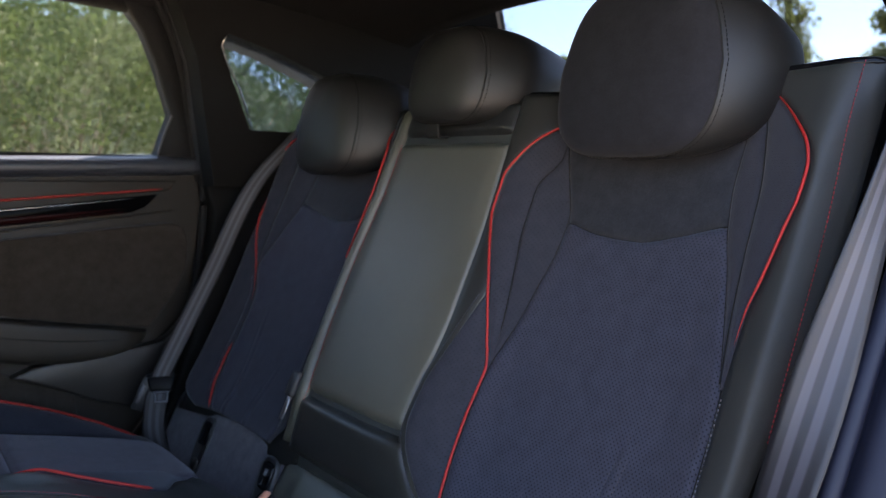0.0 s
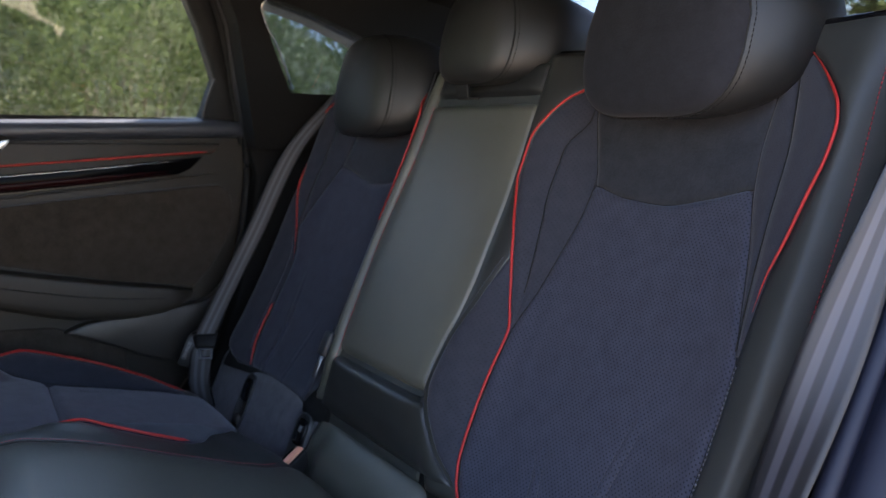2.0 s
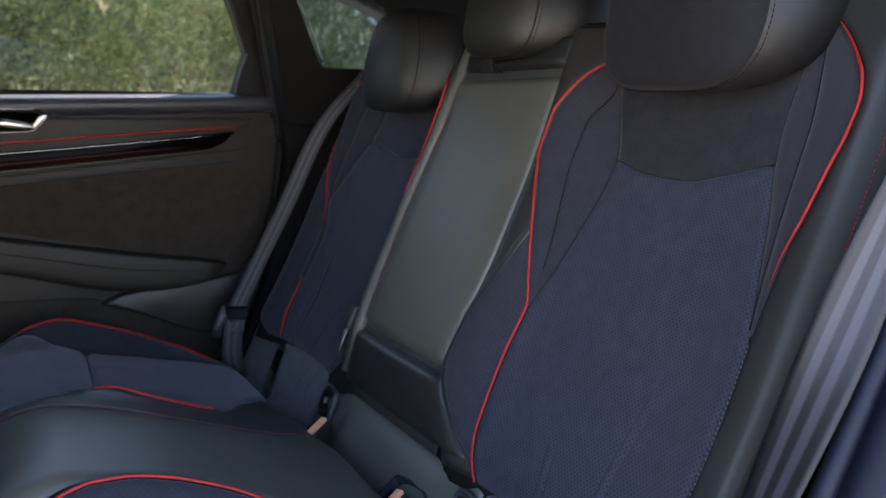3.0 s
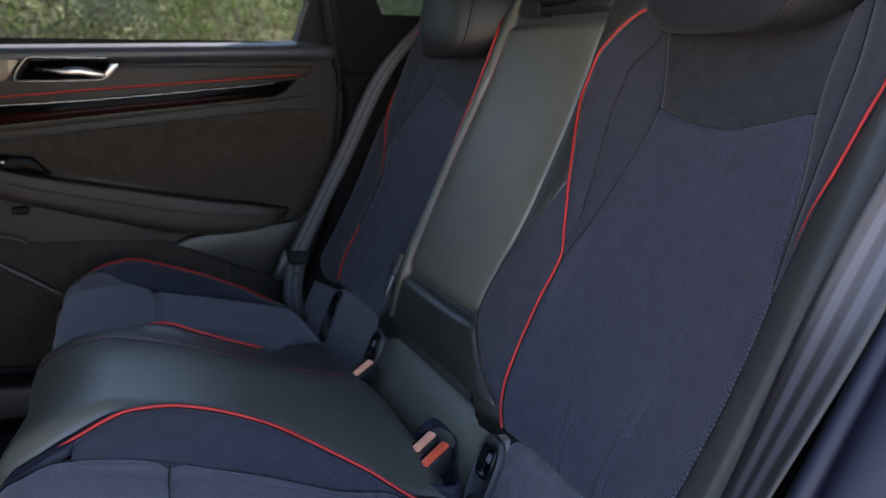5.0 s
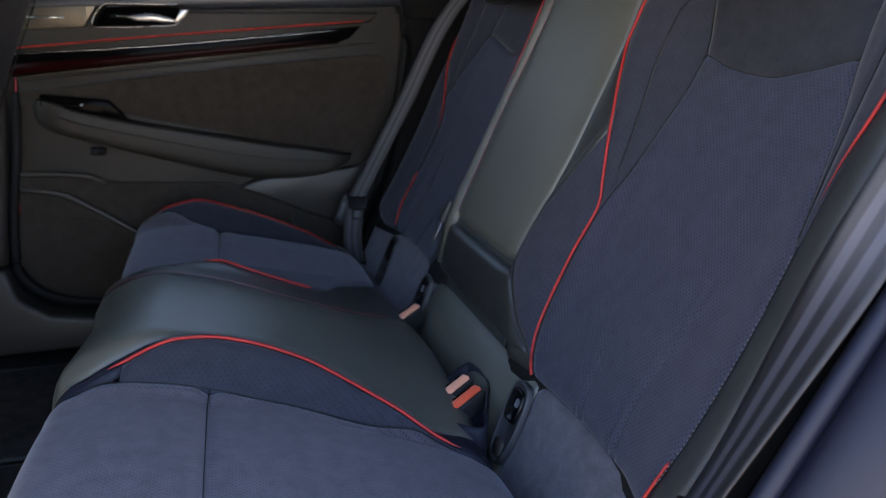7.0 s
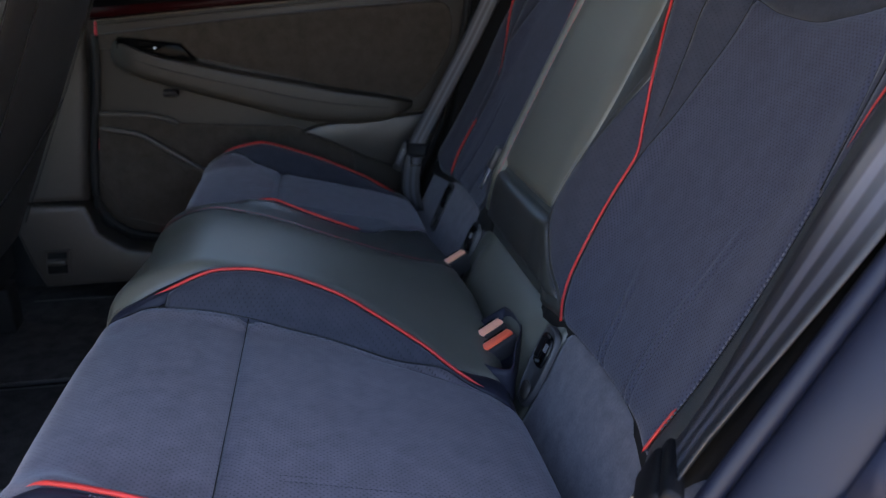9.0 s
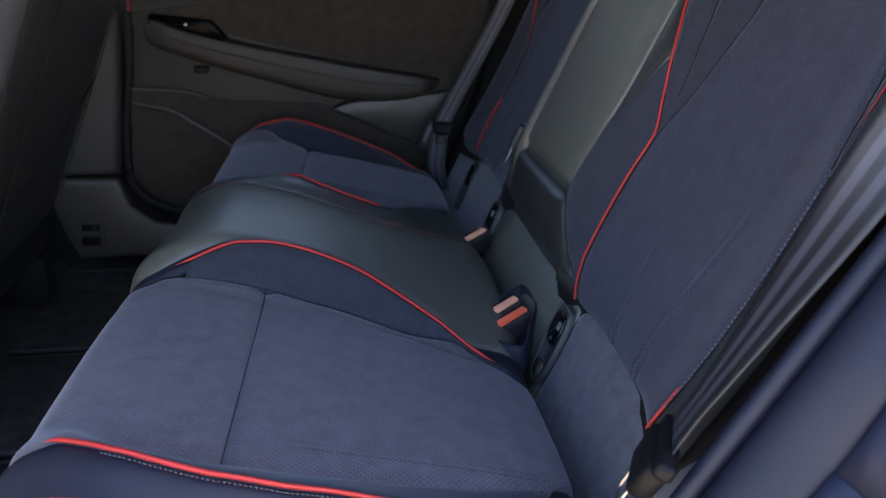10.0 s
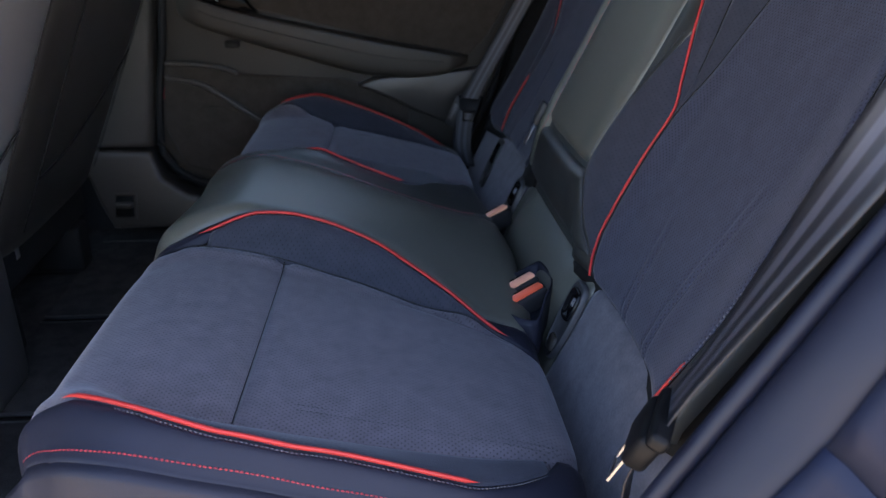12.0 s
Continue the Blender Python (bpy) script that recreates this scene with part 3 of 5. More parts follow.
def outer_backrest(far):
    seat = thing("outer_rear_seat", "black leather and suede seat back, red piping, beside the " + ("closed door" if far else "open door"),
                 "car seat", mirrored((0.66, Y_SEAT, 0.632), far), "rear backrests")
    out_pipe, mid_edge = (pipe_out_far, middle_edge_far) if far else (pipe_out, middle_edge)
    in_out = (lambda z: max(insert_out(z), pipe_out_far(z) + 0.0005)) if far else insert_out
    split_far = (lambda z: 0.5 * (in_out(z) + pipe_out_far(z))) if far else split_out
    yoke_line = (lambda y: yoke_seam(y) - 0.018) if far else yoke_seam
    split_near = (lambda z: 0.5 * (ins_in(z) + pin(z))) if far else split_in
    pin = (lambda z: min(pipe_in(z), middle_edge_far(z) - 0.033)) if far else pipe_in
    low_edge = (lambda z: max(pin(z) + 0.002, min(lower_edge(z), middle_edge_far(z) - 0.031))) if far else lower_edge
    ins_in = (lambda z: min(insert_in(z), pin(z) - 0.0005)) if far else insert_in
    # near-black shell, so the shade in the gaps is in its colour
    body_behind("shell", 0.41, 0.868, 0.62, 1.262, RUBBER, seat, far)
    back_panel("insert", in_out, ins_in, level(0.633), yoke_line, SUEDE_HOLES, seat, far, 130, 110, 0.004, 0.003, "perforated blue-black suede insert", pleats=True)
    back_panel("yoke", in_out, ins_in, yoke_line, level(1.262), SUEDE, seat, far, 40, 30, 0.004, 0.002, "smooth suede yoke")
    back_panel("bolster", ins_in, split_near, level(0.86), level(1.19), SUEDE_DARK, seat, far, 12, 40, 0.003, ends=0.0)
    back_panel("bolster", split_near, pin, level(0.86), level(1.205), SUEDE_DARK, seat, far, 14, 40, 0.003, ends=0.0)
    back_panel("bolster", in_out, split_far, level(0.905), level(1.24), SUEDE_DARK, seat, far, 12, 40, 0.003, ends=0.0)
    back_panel("bolster", split_far, out_pipe, level(0.905), level(1.25), SUEDE_DARK, seat, far, 14, 40, 0.003, ends=0.0)
    back_panel("lower_bolster", pin, low_edge, level(0.634), level(0.962), SUEDE_DARK, seat, far, 24, 50, 0.003, 0.009, "dark perforated suede lower bolster")
    if far:
        back_panel("inner_roll", lambda z: middle_edge_far(z) - 0.031, mid_edge, level(0.66), level(1.245), LEATHER_LIT, seat, far, 18, 70, 0.003, 0.009, "padded leather roll")
    else:
        back_panel("inner_flank", flank_in, mid_edge, level(0.636), level(1.255), LEATHER_SHADED, seat, far, 18, 70, 0.0015)
    back_panel("outer_flank", out_pipe, flank_edge_far if far else flank_edge, level(0.632), level(1.272), SUEDE_DARK if far else LEATHER_SIDE, seat, far, 24, 50, 0.004)
    lump("piping", tube(chain(pin, 0.97 if far else 0.634, 1.215, 90, 0.009 if far else 0.0005, 0, far), 0.0020), PIPING, seat, "red piping")
    for z0, z1 in ((0.634, 0.76), (0.85, 1.262)) if far else ((0.634, 0.688), (0.95, 1.262)):
        lump("piping", tube(chain(out_pipe, z0, z1, 80, 0.0003, 0, far), 0.0019, 8, 0.25 if z0 > 0.7 else 0.1), PIPING, seat, "red piping")
    lump("stitching", stitches(chain(low_edge, 0.65, 0.96, 80, 0.0015, 0.0055, far), BACK_OUT), GREY_THREAD, seat, "grey stitching")
    lump("stitching", stitches(chain(out_pipe, 0.66, 0.9, 60, 0.0018, -0.006, far), BACK_OUT, 0.0055, 0.0038, 0.0008), PALE_THREAD, seat, "grey stitching")
    flank_seam = spline([0.7, 1.08, 1.27], [0.380, 0.382, 0.387])
    lump("stitching", stitches(chain(flank_seam, 0.86, 1.27, 60, 0.0008, 0, far), (-0.7, -0.6, 0.3)), RED_THREAD, seat, "red stitching")
    lump("top_edge", tube([mirrored(on_back(y, 1.266 - 0.10 * max(0, 0.36 - y), -0.006), far) for y in np.linspace(0.37, 0.54, 30)], 0.006, 10, 0.05), GLOSS, seat, "gloss black top edge")
    for line in (chain(ins_in, 0.64, 1.25, 70, -0.0034, 0, far), chain(in_out, 0.64, 1.25, 70, -0.0034, 0, far), chain(split_near, 0.91, 1.18, 40, -0.002, 0, far), chain(split_far, 0.91, 1.22, 40, -0.002, 0, far),
                 [mirrored(on_back(y, yoke_line(y), -0.0045), far) for y in np.linspace(in_out(1.07), ins_in(1.06), 40)]):
        lump("seam", tube(line, 0.0008, 6), RUBBER, seat)
    # two soft pleats sewn into the lower insert
    for line, top in zip(pleat_lines, (0.75, 0.83)):
        for shift in (-0.008, 0.008):
            zs = np.linspace(0.638, top, 50)
            lump("stitching", stitches([mirrored(on_back(line(z) + shift, z, 0.0016), far) for z in zs], BACK_OUT, 0.0045, 0.003, 0.0004), DARK_THREAD, seat, "dark stitching")
    return seat


def middle_backrest():
    seat = thing("middle_rear_seat", "smooth black leather middle backrest with fold-down armrest", "car seat", (0.64, YC, 0.66))
    far_edge = lambda z: 2 * YC - middle_edge_far(z)
    body_behind("shell", 0.868, 2 * YC - 0.868, 0.62, 1.255, LEATHER, seat, False, 0.08)

    def panel(name, zb, zt, puff, lift, dip=0.006, label="", mat=LEATHER_LIT, low=False):
        def at(u, v):
            z = zb + v * (zt - zb)
            l, r = (min(middle_edge(z), lower_edge(z) + 0.006) if low else middle_edge(z)) + 0.002, far_edge(z) - 0.002
            y = l + u * (r - l)
            du, dv = min(u, 1 - u) * (r - l), min(v, 1 - v) * (zt - zb)
            return on_back(y, z, lift + seam_dip(du, dip, 0.009) + seam_dip(dv, 0.013, 0.007) + puff * (1 - (2 * u - 1) ** 4) * (1 - (2 * v - 1) ** 4))
        return grid(name, at, 40, max(24, int((zt - zb) / 0.006)), mat, seat, skirt=(0.02, 0, -0.008), flip=True, label=label)
    panel("armrest_pad", 0.757, 1.186, 0.004, 0.001, 0.002, "folded-up leather armrest pad")
    panel("lower_pad", 0.645, 0.752, 0.003, 0.004, 0.002, "black leather lower pad", LEATHER_SHADED, True)
    panel("top_pad", 1.192, 1.25, 0.002, 0.0, 0.004, "dark leather top pad", LEATHER_HEAD)
    lump("stitching", stitches(chain(middle_edge_far, 0.66, 1.18, 90, 0.0018, 0.010, True), BACK_OUT, 0.0048, 0.0032), RED_THREAD, seat, "red stitching")
    # pull strap of the armrest
    loop = smooth_path([on_back(1.03, 1.190, 0.002), on_back(1.03, 1.182, 0.020), on_back(1.03, 1.198, 0.030), on_back(1.03, 1.222, 0.022), on_back(1.03, 1.228, 0.0)], 22)
    ribbon(loop, lambda v: (0, 1, 0), 0.032, 0.004, RUBBER, seat, "pull_strap")
    return seat


def lower_rail():
    """The upholstered strip below the backrests that carries the child-seat anchor covers."""
    rail = thing("lower_seat_rail", "suede and leather strip below the rear backrests with anchor covers", "seat trim", (0.6, YC, 0.47))

    def strip(name, y0, y1, mat, bulge):
        def at(u, v):
            y, z = y0 + u * (y1 - y0), 0.455 + v * 0.185
            out = seam_dip(min(u, 1 - u) * (y1 - y0), 0.003) + bulge * (0.3 + 0.7 * ease((min(u, 1 - u) * (y1 - y0) - 0.03) / 0.06)) * math.sin(math.pi * min(1, v * 1.05) ** 1.5) - 0.014 * max(0, (v - 0.86) / 0.14) ** 2
            return Vector((0.624 + 0.45 * (z - 0.602), y, z)) + BACK_OUT * out
        return grid(name, at, 30, 24, mat, rail, skirt=(0.03, 0, -0.01), flip=True)
    strip("side_strip", 0.33, 0.741, SUEDE_STRIP_LIT, 0.004)
    strip("middle_strip", 0.743, 1.192, LEATHER_LIT, 0.024)
    strip("side_strip", 1.194, 2 * YC - 0.33, SUEDE_STRIP_LIT, 0.004)
    up = Vector((0.41, 0, 0.91))
    for y in (0.754, 1.219, 1.500):
        centre = Vector((0.6070, y, 0.564)) + BACK_OUT * (0.010 if y < 1.3 else 0.004)
        lean = 0.16 if y < YC else 0.10

        def oval(w, h, n, deep, shift=0.0):
            pts = []
            for i in range(n):
                a = 2 * math.pi * i / n
                c, s = math.cos(a), math.sin(a)
                px = w * math.copysign(abs(c) ** 0.55, c)
                pz = h * math.copysign(abs(s) ** 0.55, s) + shift
                px *= 1 - 0.35 * max(0.0, -pz / 0.07) ** 1.5
                pts.append(centre + Vector((0, 1, 0)) * (px + lean * pz * 0.55) + up * pz + BACK_OUT * deep)
            return pts
        n = 28
        rings = [oval(0.0275, 0.060, n, -0.006), oval(0.027, 0.0595, n, 0.002), oval(0.025, 0.0570, n, 0.0034), oval(0.0235, 0.0545, n, 0.0022), oval(0.0228, 0.0535, n, 0.0005)]
        vs = [p for r in rings for p in r]
        fs = [(k * n + i, k * n + (i + 1) % n, (k + 1) * n + (i + 1) % n, (k + 1) * n + i) for k in range(4) for i in range(n)]
        fs.append(tuple(4 * n + i for i in range(n)))
        cover = lump("anchor_cover", (vs, fs), PLASTIC_SOFT if y < YC else PLASTIC, rail, "black plastic anchor cover")
        hole = [oval(0.0185, 0.024, n, 0.0008, 0.025), oval(0.018, 0.0235, n, 0.0045, 0.025), oval(0.0155, 0.0205, n, 0.0048, 0.025), oval(0.014, 0.0185, n, 0.0012, 0.025)]
        vs = [p for r in hole for p in r]
        fs = [(k * n + i, k * n + (i + 1) % n, (k + 1) * n + (i + 1) % n, (k + 1) * n + i) for k in range(3) for i in range(n)] + [tuple(3 * n + i for i in range(n))]
        lump("finger_recess", (vs, fs), GLOSS, cover, "dark finger recess")
        if y < 1.3:
            mark = centre + up * 0.030 + BACK_OUT * 0.0032 + Vector((0, lean * 0.017 + (-0.004 if y < YC else 0.004), 0))
            for dy, dz, w, h in ((-0.0035, 0, 0.0005, 0.011), (0.0035, 0, 0.0005, 0.011), (0, 0.0055, 0.007, 0.0005), (0, -0.0055, 0.007, 0.0005), (-0.001, -0.001, 0.0011, 0.005), (0.001, 0.003, 0.0016, 0.0016)):
                c = mark + Vector((0, 1, 0)) * dy + up * dz
                q = [c + Vector((0, 1, 0)) * w * a + up * h * b * 0.5 for a, b in ((-0.5, -1), (0.5, -1), (0.5, 1), (-0.5, 1))]
                q += [p - BACK_OUT * 0.002 for p in q]
                lump("mark", (q, [(0, 1, 2, 3), (4, 5, 1, 0), (5, 6, 2, 1), (6, 7, 3, 2), (7, 4, 0, 3)]), GREY_PRINT, cover, "pale printed mark", False)
        pocket = [oval(0.0145, 0.012, 20, 0.0008, -0.038), oval(0.0135, 0.011, 20, 0.004, -0.038)]
        vs = [p for r in pocket for p in r]
        fs = [(i, (i + 1) % 20, 20 + (i + 1) % 20, 20 + i) for i in range(20)] + [tuple(20 + i for i in range(20))]
        lump("tab", (vs, fs), TRIM_PALE, cover, "grey plastic tab")
    return rail


def c_chain(edge, s0, s1, n=60, out=0.0, shift=0.0, far=False):
    return [mirrored(on_cushion(s0 + (s1 - s0) * i / (n - 1), edge(s0 + (s1 - s0) * i / (n - 1)) + shift, out, far), far) for i in range(n)]


def rear_cushion():
    seat = thing("rear_seat_cushion", "blue-black suede and leather rear bench cushion with red piping", "car seat", (0.3, YC, 0.36))
    cross, front = s_of(0.197), 0.86
    for far in (False, True):
        # the near side takes the skylight-blue leather, the far side the plain one
        hue = LEATHER if far else LEATHER_SKYLIT
        cushion_panel("rear_insert", c_insert_out, c_insert_in, level(0.02), level(cross), SUEDE_CUSHION_LIT, seat, far, 60, 70, 0.007, 0.005, "perforated suede insert", 0.010)
        cushion_panel("front_insert", c_insert_out, c_insert_in, level(cross), level(front), SUEDE_CUSHION_LIT, seat, far, 60, 80, 0.007, 0.004, "perforated suede front insert", 0.010)
        # black cords draw the soft shade in the seams
        for line in (c_chain(c_insert_in, 0.10, 0.60, 70, -0.005, 0, far), c_chain(c_insert_out, 0.10, 0.58, 70, -0.005, 0, far),
                     [mirrored(on_cushion(cross, c_insert_out(cross) + (c_insert_in(cross) - c_insert_out(cross)) * k / 30, -0.0070, far), far) for k in range(31)]):
            lump("seam", tube(line, 0.0007, 6), RUBBER, seat)
        pipe = c_pipe_in_far if far else c_pipe_in
        cushion_panel("inner_bolster", c_insert_in, pipe, level(s_of(0.5)), level(s_of(0.088)), SUEDE_DARK, seat, far, 12, 50, 0.002)
        cushion_panel("outer_bolster", c_pipe_out, c_insert_out, level(s_of(0.5)), level(s_of(0.06)), SUEDE_DARK, seat, far, 10, 50, 0.002)
        inner = lambda s: pipe(s) if s > s_of(0.5) else c_insert_in(s)
        cushion_panel("piping_strip", inner, c_far_mid if far else c_near_mid, level(0.02), level(front), LEATHER if far else LEATHER_SKYLIT, seat, far, 12, 70, 0.003)
        outer = lambda s: c_pipe_out(s) if s > s_of(0.5) else c_insert_out(s)
        cushion_panel("outer_strip", c_side, outer, level(0.02), level(front), hue, seat, far, 12, 70, 0.003)
        cushion_panel("side_panel", lambda s: c_side(s) - 0.045, c_side, level(0.02), level(front), hue, seat, far, 10, 60, 0.003)
        lump("piping", tube(c_chain(pipe, s_of(0.365 if far else 0.5), s_of(0.072), 80, 0.0018, 0, far), 0.0024, 8, 0.04), PIPING, seat, "red piping")
        lump("piping", tube(c_chain(c_pipe_out, s_of(0.5 if far else 0.43), s_of(0.055), 80, 0.0018, 0, far), 0.0024, 8, 0.04), PIPING, seat, "red piping")
        lump("stitching", stitches(c_chain(c_far_mid if far else c_near_mid, 0.1, 0.66, 110, 0.0006, -0.004, far), (0, 0, 1), 0.0045, 0.003), RED_THREAD if far else DARK_THREAD, seat, "red stitching" if far else "dark stitching")
        lump("stitching", stitches(c_chain(c_side, 0.06, 0.60, 110, 0.0008, 0.009, far), (0, -0.3, 1), 0.0045, 0.003), RED_THREAD, seat, "red stitching")
        lump("stitching", stitches(c_chain(c_pipe_out, s_of(0.5), s_of(0.1), 90, 0.0012, -0.007, far), (0, 0, 1), 0.0045, 0.003), GREY_THREAD, seat, "grey stitching")
        for xa, ya, xb, yb in ((0.25, 0.478, 0.515, 0.452), (0.33, 0.60, 0.525, 0.535)):
            for k in (0, 0.009):
                line = [mirrored(on_cushion(s_of(xa + (xb - xa) * i / 40), ya + (yb - ya) * (i / 40) ** 1.5 + k, 0.0032, far), far) for i in range(41)]
                lump("stitching", stitches(line, (0, 0, 1), 0.005, 0.0034, 0.00045), DARK_THREAD, seat, "dark stitching")
    cushion_panel("middle_pad", c_near_mid, lambda s: 2 * YC - c_far_mid(s), level(0.02), level(front), LEATHER_LIT, seat, False, 36, 70, 0.004, 0.004, "smooth leather middle pad")
    # foam base
    core = [(0.54, 0.36), (0.54, 0.50), (0.50, 0.54), (0.20, 0.60), (0.09, 0.62), (0.055, 0.58), (0.055, 0.46), (0.105, 0.345)]
    part("base", slab(core, 1, 0.335, 2 * YC - 0.335, 0.01), PLASTIC, seat)
    return seat


outer_backrest(False)
outer_backrest(True)
middle_backrest()
lower_rail()
rear_cushion()


# ---- headrests ----
def headrest(y0, x0, z0, half_w, half_h, depth, front_mat, side_mat, label, droop=-0.36, face=1.0):
    hr = thing("headrest", label, "headrest", (x0 + depth * 0.55, y0, z0 - half_h - 0.03), "rear headrests")
    n = 44
    wide = spline([0, 0.03, 0.06, 0.085, 0.15, 0.25, 0.36, 0.5, 0.7, 0.9, 1.0], [0.68, 0.75, 0.79, 0.815, 0.88, 0.955, 1.0, 0.98, 0.90, 0.75, 0.55])
    high = spline([0, 0.03, 0.06, 0.085, 0.15, 0.25, 0.36, 0.5, 0.7, 0.9, 1.0], [0.85, 0.93, 0.965, 0.98, 1.0, 0.99, 0.94, 0.83, 0.64, 0.44, 0.27])
    mid = spline([0, 0.25, 0.5, 0.75, 1.0], [0.0, 0.0, 0.14 * droop, 0.55 * droop, droop])

    def ring(k, grow=0.0):
        out = []
        a, b = half_w * wide(k) * (1 - (1 - face) * max(0.0, 1 - k / 0.36)) + grow, half_h * high(k) + grow
        for i in range(n):
            t = 2 * math.pi * i / n
            c, s = math.cos(t), math.sin(t)
            e = 0.53
            w = math.copysign(abs(c) ** e, c) * a
            h = math.copysign(abs(s) ** e, s) * b
            w *= 1 - 0.22 * (h / half_h) if h > 0 else 1 - 0.05 * (h / half_h) ** 2
            lean = 0.17 * h
            out.append(Vector((x0 + depth * k + lean, y0 + w, z0 + h + mid(k) * half_h)))
        return out

    def shell(ks, cap_front, cap_back):
        vs = [p for k in ks for p in ring(k)]
        m = len(ks)
        fs = [(j * n + i, (j + 1) * n + i, (j + 1) * n + (i + 1) % n, j * n + (i + 1) % n) for j in range(m - 1) for i in range(n)]
        for flag, row in ((cap_front, 0), (cap_back, m - 1)):
            if flag:
                o = len(vs)
                rw = vs[row * n:(row + 1) * n]
                c = sum(rw, Vector()) / n
                push = -0.016 if row == 0 else 0.008
                shares = (0.94, 0.86, 0.74, 0.58, 0.40, 0.20)
                for f in shares:
                    vs += [c + (p - c) * f + Vector((push * (1 - f ** 2.6), 0, 0)) for p in rw]
                vs.append(c + Vector((push, 0, 0)))
                seq = [row * n] + [o + n * q for q in range(len(shares))]
                for a, b in zip(seq, seq[1:]):
                    for i in range(n):
                        q = (a + i, a + (i + 1) % n, b + (i + 1) % n, b + i)
                        fs.append(q if row == 0 else q[::-1])
                for i in range(n):
                    q = (seq[-1] + i, seq[-1] + (i + 1) % n, len(vs) - 1)
                    fs.append(q if row == 0 else q[::-1])
        return vs, fs
    lump("front_cushion", shell([0, 0.008, 0.018, 0.03, 0.045, 0.06, 0.075, 0.084], True, False), front_mat, hr, "padded front")
    lump("rear_cushion", shell([0.086, 0.10, 0.13, 0.17, 0.22, 0.27, 0.34, 0.42, 0.5, 0.6, 0.7, 0.8, 0.88, 0.94, 0.98, 1.0], False, True), side_mat, hr, "leather side and rear")
    seam = ring(0.085, -0.0006)
    lump("seam", tube(seam + seam[:1], 0.0016, 6), RUBBER, hr)
    row = ring(0.104, 0.0004)
    lump("stitching", stitches(row + row[:1], (1, 0, 0), 0.006, 0.004, 0.0007), RUBBER, hr, "black stitching")
    for dy in (-0.062, 0.062):
        lump("post", tube([(x0 + depth * 0.62 + 0.03, y0 + dy, z0 - half_h * 1.3 - 0.05), (x0 + depth * 0.55, y0 + dy, z0 - half_h * 0.4)], 0.006, 12), STEEL, hr, "steel post")
    return hr


headrest(0.626, 0.800, 1.268, 0.150, 0.115, 0.26, SUEDE_HEAD, LEATHER_HEAD, "padded black headrest with suede face and leather sides", 0.12)
headrest(1.006, 0.805, 1.290, 0.134, 0.080, 0.25, LEATHER_HEAD, LEATHER_HEAD, "smooth black leather headrest on the middle backrest", 0.05, 0.82)
headrest(1.376, 0.800, 1.223, 0.154, 0.102, 0.26, LEATHER_HEAD, LEATHER_HEAD, "padded black headrest beside the small side window", 0.12, 0.8)


